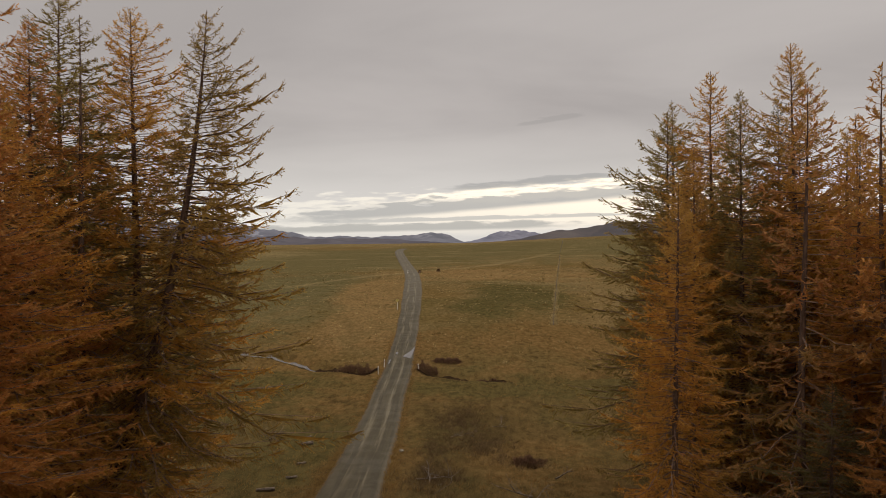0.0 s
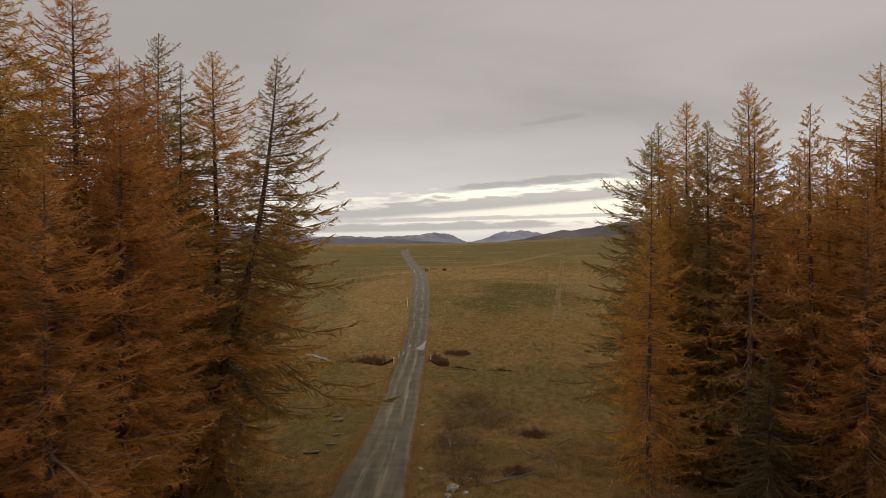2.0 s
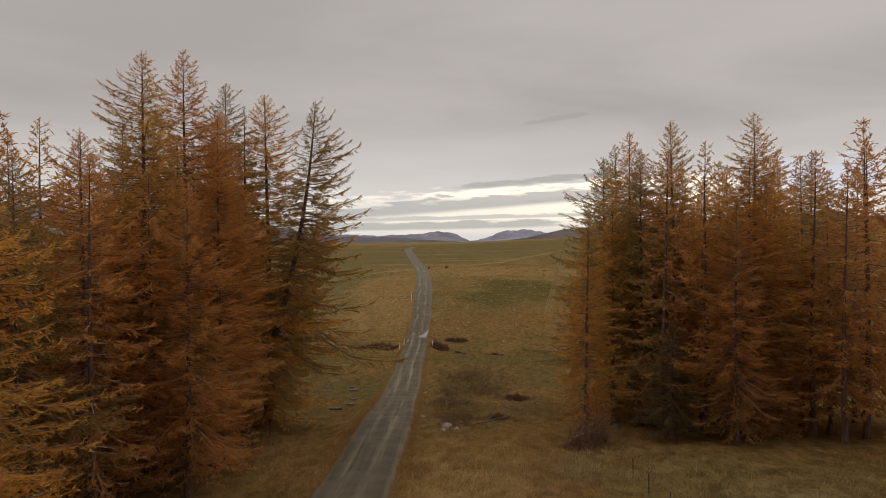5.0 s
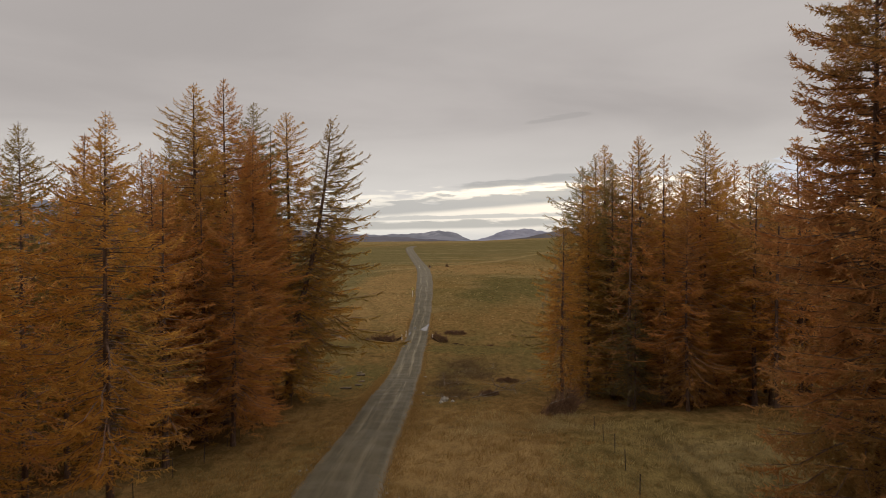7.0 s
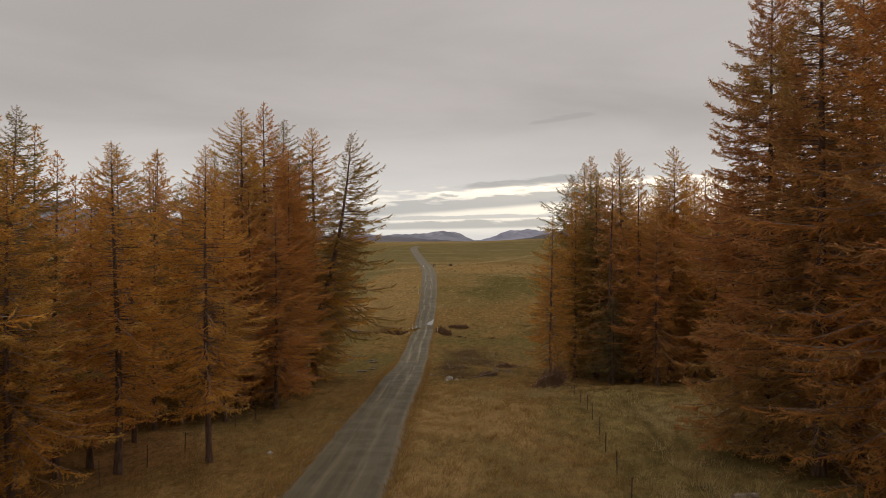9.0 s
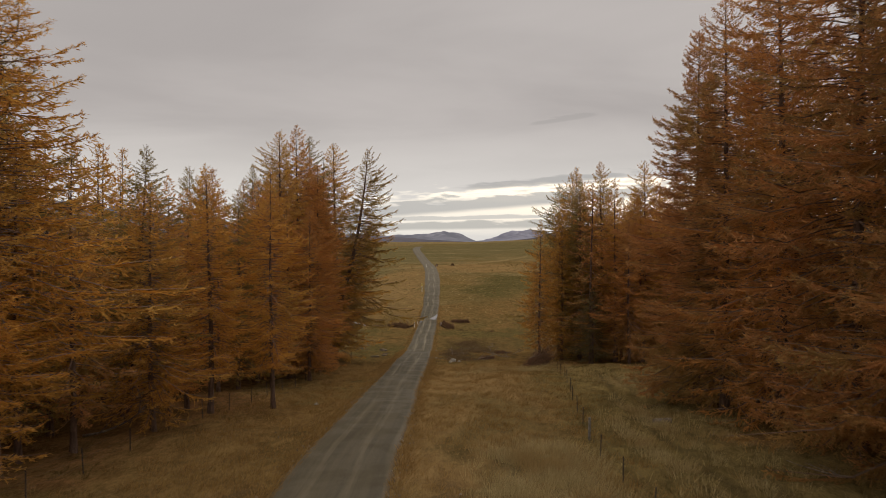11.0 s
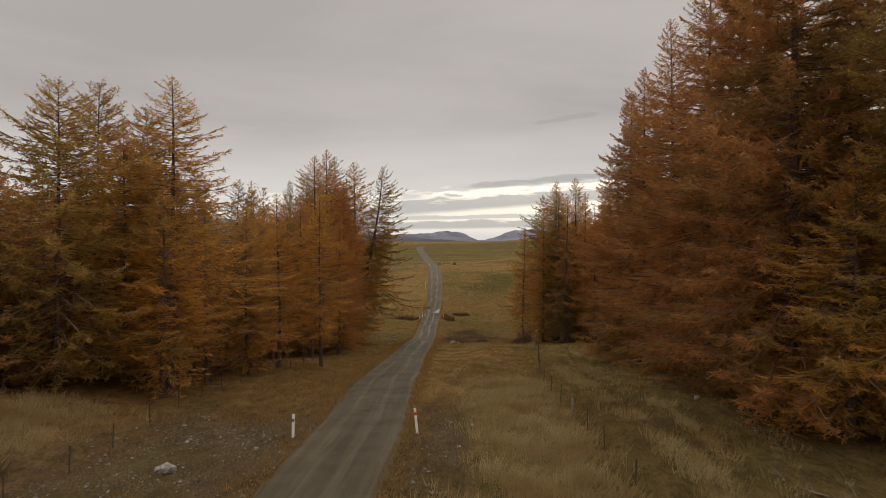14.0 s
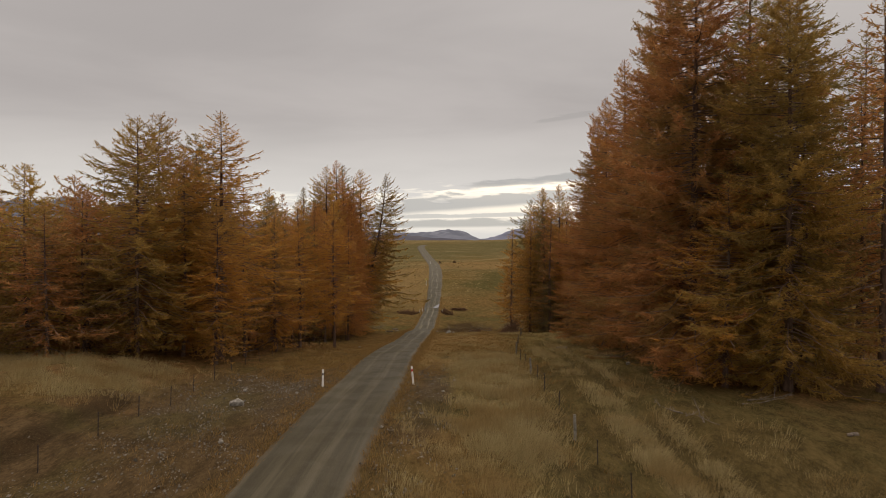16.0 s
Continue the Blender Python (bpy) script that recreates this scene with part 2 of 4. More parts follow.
    near = k.math("SUBTRACT", 1.0, k.ramp(k.math("ABSOLUTE", k.math("ADD", py, 46.5)), 3.5, 7.0))
    c = k.mix(k.math("MULTIPLY", k.math("SUBTRACT", 1.0, k.ramp(d, 0.2, 0.7)), k.math("MULTIPLY", near, 0.7)), c, (0.034, 0.023, 0.013))
    # a bleached grassy line, the old drove track, slanting over the hillside
    old = k.math("ABSOLUTE", k.math("ADD", k.math("SUBTRACT", k.math("SUBTRACT", py, 300.0), k.math("MULTIPLY", px, 1.62)), k.math("MULTIPLY", warp, 9.0)))
    reach = k.math("SUBTRACT", 1.0, k.ramp(k.math("ABSOLUTE", px), 45.0, 90.0))
    c = k.mix(k.math("MULTIPLY", k.math("SUBTRACT", 1.0, k.ramp(old, 2.0, 6.0)), k.math("MULTIPLY", reach, 0.7)), c, pale)
    # thin pale rushes in lines across the far pasture
    lines = k.ramp(k.noise(1.0, 5, 0.6, (0.014, 0.11, 1.0), 0.4), 0.54, 0.64)
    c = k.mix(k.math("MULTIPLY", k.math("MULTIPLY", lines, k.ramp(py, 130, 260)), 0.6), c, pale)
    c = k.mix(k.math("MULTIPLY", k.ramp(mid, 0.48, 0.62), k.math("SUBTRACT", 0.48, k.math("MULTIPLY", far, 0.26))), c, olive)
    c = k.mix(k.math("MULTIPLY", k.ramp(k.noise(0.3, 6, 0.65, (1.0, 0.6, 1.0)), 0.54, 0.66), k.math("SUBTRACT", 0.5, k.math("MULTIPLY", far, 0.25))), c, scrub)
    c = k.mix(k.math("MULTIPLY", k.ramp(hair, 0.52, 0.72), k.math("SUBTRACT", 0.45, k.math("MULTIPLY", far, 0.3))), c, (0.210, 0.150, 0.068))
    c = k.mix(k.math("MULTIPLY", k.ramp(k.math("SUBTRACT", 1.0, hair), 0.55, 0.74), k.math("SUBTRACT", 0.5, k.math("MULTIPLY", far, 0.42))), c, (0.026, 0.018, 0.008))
    k.bump(k.math("ADD", fine, k.math("ADD", grit, hair)), 0.8, 0.10)
    return k.done(c)


def road_mat():
    k = Mat("damp_gravel", 0.9, 0.05)
    at = k.n.new("ShaderNodeUVMap").outputs[0]
    sep = k.n.new("ShaderNodeSeparateXYZ")
    k.l.new(at, sep.inputs[0])
    u = sep.outputs[0]                     # 0 to 1 across the road, metres along it
    world = k.pos
    mp = k.n.new("ShaderNodeMapping")
    mp.inputs["Scale"].default_value = (9.0, 0.07, 1.0)
    k.l.new(at, mp.inputs[0])
    k.pos = mp.outputs[0]
    streak = k.noise(1.0, 5, 0.62)
    mp2 = k.n.new("ShaderNodeMapping")
    mp2.inputs["Scale"].default_value = (1.5, 0.05, 1.0)
    k.l.new(at, mp2.inputs[0])
    k.pos = mp2.outputs[0]
    drift = k.noise(1.0, 3, 0.5)
    k.pos = world
    grit = k.noise(16.0, 4, 0.75, (1.0, 0.3, 1.0))
    blot = k.noise(0.45, 4, 0.6)
    base = k.mix(k.ramp(streak, 0.34, 0.68), (0.056, 0.047, 0.030), (0.076, 0.064, 0.040))
    base = k.mix(k.math("MULTIPLY", k.ramp(grit, 0.5, 0.72), 0.35), base, (0.095, 0.082, 0.060))
    dry = k.math("ADD", 0.3, k.math("MULTIPLY", k.ramp(k.axis(1), -5.0, 45.0), 0.7))     # the wheel tracks are swept paler down in the hollow
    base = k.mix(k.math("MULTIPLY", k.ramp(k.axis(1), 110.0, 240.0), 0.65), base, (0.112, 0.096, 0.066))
    uu = k.math("ADD", u, k.math("MULTIPLY", k.math("SUBTRACT", drift, 0.5), 0.10))
    for c0, wd, f in ((0.30, 0.11, 0.8), (0.62, 0.10, 0.8), (0.33, 0.040, 0.3), (0.66, 0.034, 0.3), (0.86, 0.03, 0.3)):
        d = k.math("ABSOLUTE", k.math("SUBTRACT", uu, c0))
        track = k.math("SUBTRACT", 1.0, k.ramp(d, wd * 0.2, wd))
        track = k.math("MULTIPLY", k.math("MULTIPLY", track, dry), k.math("MULTIPLY", k.ramp(streak, 0.40, 0.68), f))
        base = k.mix(track, base, (0.160, 0.138, 0.092))
    edge = k.math("ABSOLUTE", k.math("SUBTRACT", u, 0.5))
    base = k.mix(k.math("MULTIPLY", k.ramp(edge, 0.36, 0.44), k.ramp(streak, 0.35, 0.6)), base, (0.105, 0.090, 0.062))
    base = k.mix(k.ramp(k.math("ADD", edge, k.math("MULTIPLY", k.math("SUBTRACT", grit, 0.5), 0.16)), 0.40, 0.48), base, (0.085, 0.056, 0.025))
    k.bump(grit, 0.5, 0.03)
    return k.done(base, k.mix(k.ramp(blot, 0.4, 0.6), (0.7,) * 3, (0.9,) * 3))


BARK = bark_mat()
TWIG = plain_mat("larch_twig", (0.105, 0.066, 0.045), (0.21, 0.140, 0.098), 6)
RUST = foliage_mat("larch_rust_needles", (0.335, 0.155, 0.048), (0.525, 0.238, 0.068), (0.625, 0.312, 0.084), (0.430, 0.240, 0.080))
GOLD = foliage_mat("larch_gold_needles", (0.385, 0.194, 0.042), (0.580, 0.290, 0.057), (0.680, 0.375, 0.080), (0.460, 0.286, 0.076))
OLIVE = foliage_mat("larch_olive_needles", (0.155, 0.130, 0.050), (0.262, 0.205, 0.070), (0.365, 0.270, 0.086), (0.370, 0.250, 0.076))
BRONZE = foliage_mat("larch_bronze_needles", (0.290, 0.150, 0.062), (0.450, 0.215, 0.080), (0.570, 0.280, 0.090), (0.325, 0.226, 0.076))
TURNING = foliage_mat("larch_turning_needles", (0.270, 0.180, 0.050), (0.440, 0.280, 0.070), (0.550, 0.350, 0.086), (0.300, 0.220, 0.070))
GREEN = foliage_mat("conifer_green_needles", (0.080, 0.077, 0.036), (0.146, 0.130, 0.055), (0.210, 0.180, 0.068), (0.224, 0.176, 0.066))
GROUND = ground_mat()
ROAD = road_mat()


# ---- mesh helpers ----
def mesh_from(name, verts, faces, material, smooth=False):
    me = bpy.data.meshes.new(name)
    me.from_pydata([tuple(v) for v in verts] if isinstance(verts, list) else verts.tolist(), [], faces if isinstance(faces, list) else faces.tolist())
    me.materials.append(material)
    if smooth:
        me.polygons.foreach_set("use_smooth", [True] * len(me.polygons))
    me.update()
    return me


def part(name, me, parent, label=""):
    ob = new(name, me)
    ob.parent = parent
    return tagged(ob, label=label) if label else ob


def tube(verts, faces, path, radii, sides):
    """Adds a tapered tube along path to the lists."""
    base = len(verts)
    path = [Vector(p) for p in path]
    for i, (p, r) in enumerate(zip(path, radii)):
        t = (path[min(i + 1, len(path) - 1)] - path[max(i - 1, 0)]).normalized()
        side = t.cross(Vector((0.31, 0.17, 0.93)))
        if side.length < 0.1:
            side = t.cross(Vector((1, 0, 0)))
        side.normalize()
        over = side.cross(t)
        for k in range(sides):
            a = 2 * math.pi * k / sides
            verts.append(tuple(p + float(r) * (math.cos(a) * side + math.sin(a) * over)))
    for i in range(len(path) - 1):
        for k in range(sides):
            a, b = base + i * sides + k, base + i * sides + (k + 1) % sides
            faces.append((a, b, b + sides, a + sides))
    faces.append(tuple(base + (len(path) - 1) * sides + k for k in range(sides)))


# ---- the lie of the land ----
PROFILE = [(-400, 3.5), (-120, 2.6), (-60, 2.1), (-36, 1.7), (-20, 0.7), (-6, -0.5), (6, -1.9), (18, -3.0), (30, -3.9), (44, -5.3), (62, -7.2),
           (84, -7.9), (100, -8.0), (112, -7.5), (135, -6.2), (165, -4.9), (210, -3.4), (260, -2.0), (320, -1.2), (412, 2.4), (520, 5.4), (640, 8.4), (720, 8.9), (1000, 6.0), (1800, 2.0), (4600, 0.0)]
CENTRE = [(-400, -1.5), (-80, -4.4), (-54, -4.75), (-44, -4.75), (-34, -4.7), (-20, -4.95), (-8, -5.1), (7, -5.5), (25, -5.6), (42, -5.75), (60, -6.2), (80, -6.45), (100, -6.55), (123, -6.7), (155, -7.3), (176, -7.9), (220, -9.4), (262, -11.5), (310, -15.0), (377, -21.3), (430, -26.2), (470, -29.0), (500, -29.6), (530, -27.6), (580, -18.0), (640, -4.0), (720, 16.0), (1000, 80)]
PY, PZ = np.array(PROFILE).T
CY, CX = np.array(CENTRE).T


def smooth_curve(xs, ys, x):
    """Cubic Hermite through the knots."""
    d = np.gradient(ys, xs)
    i = np.clip(np.searchsorted(xs, x) - 1, 0, len(xs) - 2)
    h = xs[i + 1] - xs[i]
    t = np.clip((x - xs[i]) / h, 0, 1)
    return ((2 * t**3 - 3 * t**2 + 1) * ys[i] + (t**3 - 2 * t**2 + t) * h * d[i] + (-2 * t**3 + 3 * t**2) * ys[i + 1] + (t**3 - t**2) * h * d[i + 1])


def step(a, b, x):
    t = np.clip((x - a) / (b - a), 0, 1)
    return t * t * (3 - 2 * t)


def rolls(x, y):
    return (0.5 * np.sin(x * 0.21 + 0.5 * np.sin(y * 0.13)) * np.sin(y * 0.17 + 1.3) + 0.3 * np.sin(x * 0.47 + 2) * np.sin(y * 0.39 + 0.7)
            + 0.2 * np.sin(x * 0.9 + y * 0.35) * np.sin(y * 0.81 - x * 0.2))


STREAM_X = [-90, -45, -27, -19, -11, -3, 3, 12, 30, 90]
STREAM_Y = [140, 122, 111.6, 103.1, 100.2, 99.0, 95.0, 93.5, 96, 110]


def ground_z(x, y):
    x, y = np.asarray(x, float), np.asarray(y, float)
    z = smooth_curve(PY, PZ, y)
    off = x - smooth_curve(CY, CX, y)
    away = step(2.6, 9.0, np.abs(off))
    near = 1 - step(60, 140, y)
    z = z + away * 0.35 * rolls(x, y) * (0.6 + 0.4 * near)
    # shelf on the east side that ends above the hollow, ditch by the west verge
    z = z + step(3, 9, off) * 0.75 * step(-8, 6, y) * (1 - step(19, 34, y))
    z = z + step(6, 16, off) * 0.5 * step(-60, -30, y) * (1 - step(-20, 0, y))
    z = z - step(2.5, 4.5, -off) * (1 - step(5, 9, -off)) * 0.25 * near
    z = z + step(9, 18, -off) * 1.1 * (1 - step(-34, -8, y))
    # wheel ruts of the farm track on the east side
    tx = 8.1 + 0.0018 * (np.clip(y, -70, 30) + 30) ** 2
    for rut in (0.45, 1.75):
        z = z - 0.13 * np.exp(-((x - tx - rut) / 0.34) ** 2) * (1 - step(14, 22, y))
    # low cut bank west of the stony ground
    z = z + 0.38 * (1 - step(-16.5, -15.8, x)) * step(-55, -50, y) * (1 - step(-43, -38, y))
    # stream bed across the valley
    sy = np.interp(x, STREAM_X, STREAM_Y)
    z = z - 0.8 * np.exp(-((y - sy) / 2.2) ** 2) * step(2.8, 4.5, np.abs(off))
    # the far hillside on the east, the wide flat on the west
    z = z + 0.036 * np.maximum(off - 14, 0) ** 1.03 * step(170, 620, y) * (1 - step(1500, 3500, y))
    z = z - 0.9 * step(12, 60, np.abs(off)) * step(120, 170, y) * (1 - step(300, 420, y))
    return z + step(300, 900, np.hypot(x, y)) * 1.0 * np.sin(x * 0.004 + 1) * np.sin(y * 0.0031)


def build_ground():
    def axis(lo, hi, fine_lo, fine_hi, fine, grow):
        v = list(np.arange(fine_lo, fine_hi + 1e-6, fine))
        s, a = fine, fine_hi
        while a < hi:
            s *= grow
            a += s
            v.append(a)
        s, a = fine, fine_lo
        while a > lo:
            s *= grow
            a -= s
            v.insert(0, a)
        return np.array(v)
    xs, ys = axis(-4000, 4000, -20, 14, 0.42, 1.085), axis(-1200, 4700, -62, 113, 0.78, 1.08)
    gx, gy = np.meshgrid(xs, ys)
    gz = ground_z(gx, gy)
    rng = np.random.default_rng(5)
    off = np.abs(gx - smooth_curve(CY, CX, gy))
    gz = gz + step(2.3, 3.2, off) * rng.normal(0, 0.045, gz.shape) * (np.hypot(gx, gy) < 160) - (off < 2.2) * 0.07
    n, m = gx.shape
    v = np.stack([gx, gy, gz], -1).reshape(-1, 3)
    i = np.arange(n * m).reshape(n, m)
    f = np.stack([i[:-1, :-1], i[:-1, 1:], i[1:, 1:], i[1:, :-1]], -1).reshape(-1, 4)
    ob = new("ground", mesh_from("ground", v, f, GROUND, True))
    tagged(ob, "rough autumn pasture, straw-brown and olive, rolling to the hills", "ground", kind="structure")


def build_road():
    ys = np.concatenate([np.arange(-300, 130, 0.5), np.arange(130, 300, 1.5), np.arange(300, 522, 4.0)])
    us = np.linspace(0, 1, 15)
    rng = np.random.default_rng(2)
    cx = smooth_curve(CY, CX, ys)
    wide = 1 + 0.40 * step(120, 210, ys)             # broader, with loose shoulders, up the far hill
    wl = 2.12 * wide + 0.08 * np.sin(ys * 0.23)
    wr = 2.12 * wide + 0.08 * np.sin(ys * 0.19 + 2)
    gx = cx[:, None] - wl[:, None] + (wl + wr)[:, None] * us
    gy = np.repeat(ys[:, None], len(us), 1)
    crown = 0.09 * (1 - (2 * us - 1) ** 2) - 0.03 * np.exp(-((us - 0.3) / 0.05) ** 2) - 0.03 * np.exp(-((us - 0.68) / 0.05) ** 2)
    gz = ground_z(cx, ys)[:, None] + 0.02 + crown[None, :]
    gz[:, (0, -1)] -= 0.12
    gx[:, 0] += rng.normal(0, 0.10, len(ys))
    gx[:, -1] += rng.normal(0, 0.10, len(ys))
    n, m = gx.shape
    v = np.stack([gx, gy, gz], -1).reshape(-1, 3)
    i = np.arange(n * m).reshape(n, m)
    f = np.stack([i[:-1, :-1], i[:-1, 1:], i[1:, 1:], i[1:, :-1]], -1).reshape(-1, 4)
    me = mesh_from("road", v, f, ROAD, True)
    uv = me.uv_layers.new(name="across")
    idx = np.empty(len(me.loops), int)
    me.loops.foreach_get("vertex_index", idx)
    uv.data.foreach_set("uv", np.stack([us[idx % m], ys[idx // m]], -1).ravel())
    tagged(new("road", me), "grey gravel road with pale wheel tracks and damp patches", "road", kind="structure")


build_ground()
build_road()


# ---- far hills ----
def hill_mat(name, a, b, snow=()):
    k = Mat(name, 1.0, 0.0)
    c = k.mix(k.ramp(k.noise(0.006, 6, 0.6, None, 0.5), 0.35, 0.68), a, b)
    if snow:
        # thin early snow lying in streaks on the upper slopes
        drift = k.ramp(k.noise(0.010, 6, 0.7, (1.0, 0.4, 2.2), 0.8), 0.52, 0.66)
        c = k.mix(k.math("MULTIPLY", drift, k.math("MULTIPLY", k.ramp(k.axis(2), *snow), 0.4)), c, (0.42, 0.43, 0.48))
    return k.done(c)


# distance haze is put into the two blue hill colours, the farther one paler
HILL_BLUE = hill_mat("hazy_blue_hill", (0.14, 0.148, 0.178), (0.19, 0.198, 0.232), (22.0, 60.0))
HILL_PALE = hill_mat("hazy_pale_hill", (0.20, 0.21, 0.27), (0.26, 0.268, 0.325), (30.0, 85.0))
HILL_DARK = hill_mat("heather_hill", (0.085, 0.080, 0.085), (0.125, 0.112, 0.108))


def ridge(label, tops, y, depth, mat, seed):
    """A long hill: tops are (x, height) along its crest."""
    rng = np.random.default_rng(seed)
    xs = np.linspace(tops[0][0], tops[-1][0], 520)
    hx, hz = np.array(tops, float).T
    crest = np.interp(xs, hx, hz)
    span = hz.max() - hz.min()
    for f, a in ((0.006, 0.05), (0.013, 0.055), (0.027, 0.05), (0.051, 0.035), (0.11, 0.022)):
        crest = crest + np.minimum(span, np.maximum(crest - hz.min(), 0) + 8) * a * np.sin(xs * f * rng.uniform(0.8, 1.2) + rng.uniform(0, 6))
    rows = []
    for j, s in enumerate(np.linspace(-1, 1, 17)):
        w = max(0.0, 1 - abs(s)) ** 1.15
        gull = 1 - 0.16 * (1 - abs(s)) * abs(s) * 4 * np.abs(np.sin(xs * 0.012 + 1.5 * np.sin(xs * 0.004 + seed)))
        rows.append(np.stack([xs + 40 * np.sin(j * 1.7), np.full_like(xs, y + s * depth), -10 + (crest + 10) * w * gull], -1))
    v = np.concatenate(rows)
    n, m = 17, len(xs)
    i = np.arange(n * m).reshape(n, m)
    f = np.stack([i[:-1, :-1], i[:-1, 1:], i[1:, 1:], i[1:, :-1]], -1).reshape(-1, 4)
    tagged(new("hill", mesh_from("hill", v, f, mat, True)), label, "hill", kind="structure")


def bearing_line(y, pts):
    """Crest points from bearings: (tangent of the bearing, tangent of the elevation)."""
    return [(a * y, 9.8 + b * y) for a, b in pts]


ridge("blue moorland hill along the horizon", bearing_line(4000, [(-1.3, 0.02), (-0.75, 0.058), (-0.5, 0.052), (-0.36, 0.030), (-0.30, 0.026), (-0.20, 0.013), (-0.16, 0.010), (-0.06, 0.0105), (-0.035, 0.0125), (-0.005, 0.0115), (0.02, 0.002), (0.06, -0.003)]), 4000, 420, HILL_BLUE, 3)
HILL_HEATHER = hill_mat("heather_slope", (0.095, 0.092, 0.108), (0.13, 0.124, 0.138))
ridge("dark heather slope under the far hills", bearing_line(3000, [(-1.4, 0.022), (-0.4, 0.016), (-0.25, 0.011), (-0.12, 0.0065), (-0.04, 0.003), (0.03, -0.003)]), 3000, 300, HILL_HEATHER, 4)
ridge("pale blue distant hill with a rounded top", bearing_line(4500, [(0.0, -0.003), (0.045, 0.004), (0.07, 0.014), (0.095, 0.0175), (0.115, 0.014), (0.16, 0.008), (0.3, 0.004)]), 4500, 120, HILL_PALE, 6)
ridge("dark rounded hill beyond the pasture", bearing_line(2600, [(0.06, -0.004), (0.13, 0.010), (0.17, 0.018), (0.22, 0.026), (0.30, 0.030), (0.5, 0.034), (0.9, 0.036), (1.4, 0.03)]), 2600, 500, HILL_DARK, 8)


# ---- larches ----
def larch_arrays(seed, height, base, spread, density, tuft, step_h=0.16, twigs=7.0, lop=0.0, upturn=0.62, power=0.72, stout=1.0, droop=0.0, skirt=0.5, sweep=(0.0, 0.0)):
    """Trunk, limb and needle geometry of one larch. tuft: half width of a needle-clad twig, spur length, spur spacing.
    lop: how far the crown is fuller towards +x. droop: degrees by which the limbs start lower. skirt: how long the lowest limbs are beside the longest.
    sweep: slope and bend of a stem that leans towards +x."""
    rng = np.random.default_rng(seed)
    tv, tf, bv, bf = [], [], [], []
    bend = rng.uniform(-0.25, 0.25, 4)

    def trunk_at(h):
        u = h / height
        return np.array([sweep[0] * h - sweep[1] * h * h + bend[0] * math.sin(2.5 * u) + bend[1] * math.sin(6 * u) * 0.3, bend[2] * math.sin(2.2 * u + 1) - bend[2] * math.sin(1) + bend[3] * math.sin(5 * u) * 0.3, h])

    r0 = 0.0098 * height * stout
    hs = np.linspace(-0.4, height, 15)
    tube(tv, tf, [trunk_at(h) for h in hs], [max(0.012, r0 * (1 - max(h, 0) / height) ** 0.85 * (1.35 if h < 0.2 else 1.0)) for h in hs], 9)
    starts, dirs, lens, high, clad = [], [], [], [], []
    h, az = base, rng.uniform(0, 6.28)
    gap = rng.uniform(0, 6.28, 6)
    while h < height - 0.25:
        u = (h - base) / (height - base)
        az += 2.4 + rng.uniform(-0.5, 0.5)
        # crowns are uneven: some sides and heights stand out, others fall short
        lobes = 1 + 0.16 * math.sin(3 * az + 5 * u + gap[0]) + 0.14 * math.sin(2 * az - 11 * u + gap[1]) + 0.12 * math.sin(az + 23 * u + gap[2])
        full = (1 - u) ** power * (skirt + (1 - skirt) * min(1, u / 0.2)) * (1 + lop * math.cos(az)) * lobes * (1 - 0.45 * u ** 10)
        length = max(0.16, spread * full * rng.uniform(0.45, 1.12))
        e = radians(-12 - droop * (1 - u ** 3) + 34 * u ** 1.5 + 26 * u ** 9 + rng.uniform(-8, 8))
        p = trunk_at(h)
        nseg = 7
        seg = length / nseg
        pts, a = [p], az
        for i in range(nseg):
            t = i / (nseg - 1)
            el = e - 0.40 * math.sin(math.pi * min(1, t * 1.15)) * (1 - u) + upturn * max(0, t - 0.4)
            a += rng.uniform(-0.16, 0.16)
            pts.append(pts[-1] + seg * np.array([math.cos(a) * math.cos(el), math.sin(a) * math.cos(el), math.sin(el)]))
        rb = min(0.045, 0.009 * length + 0.006)
        tube(bv, bf, [pts[0], pts[2], pts[4], pts[7]], [rb, rb * 0.8, rb * 0.55, rb * 0.15], 3)
        pts = np.array(pts)
        # side twigs all along the limb: those near the stem hang, those at the end reach out and curl up
        ntw = max(5, int(length * twigs * density * (0.9 + 0.55 * u)))
        bare = rng.uniform(0, 1) < 0.10
        for j in range(ntw):
            s = rng.uniform(0.16, 1.0) ** 0.8
            q = s * nseg
            k = min(int(q), nseg - 1)
            o = pts[k] + (pts[k + 1] - pts[k]) * (q - k)
            d = pts[k + 1] - pts[k]
            d = d / np.linalg.norm(d)
            side = np.cross(d, (0, 0, 1))
            side /= max(np.linalg.norm(side), 1e-6)
            if j % 2:
                side = -side
            tl = min((0.13 + 0.27 * length ** 0.75 * (1.12 - s)) * rng.uniform(0.5, 1.3) * (1 - 0.35 * u ** 4), 1.1)
            w = d * rng.uniform(0.1, 0.9) + side * rng.uniform(0.1, 1.0) + np.array([0, 0, rng.uniform(-1.25, 0.55) * (1 - 0.5 * u)])
            w /= np.linalg.norm(w)
            starts.append(o), dirs.append(w * tl), lens.append(tl), high.append(0.25 * s + 0.75 * u), clad.append(0.35 if bare else 1.0)
        for k in range(2, nseg, 2):
            starts.append(pts[k]), dirs.append(pts[min(k + 2, nseg)] - pts[k]), lens.append(2 * seg), high.append(u), clad.append(1.0)
        h += step_h * (0.84 + 0.28 * (1 - u) + 0.4 * u ** 8) / density * rng.uniform(0.5, 1.5)
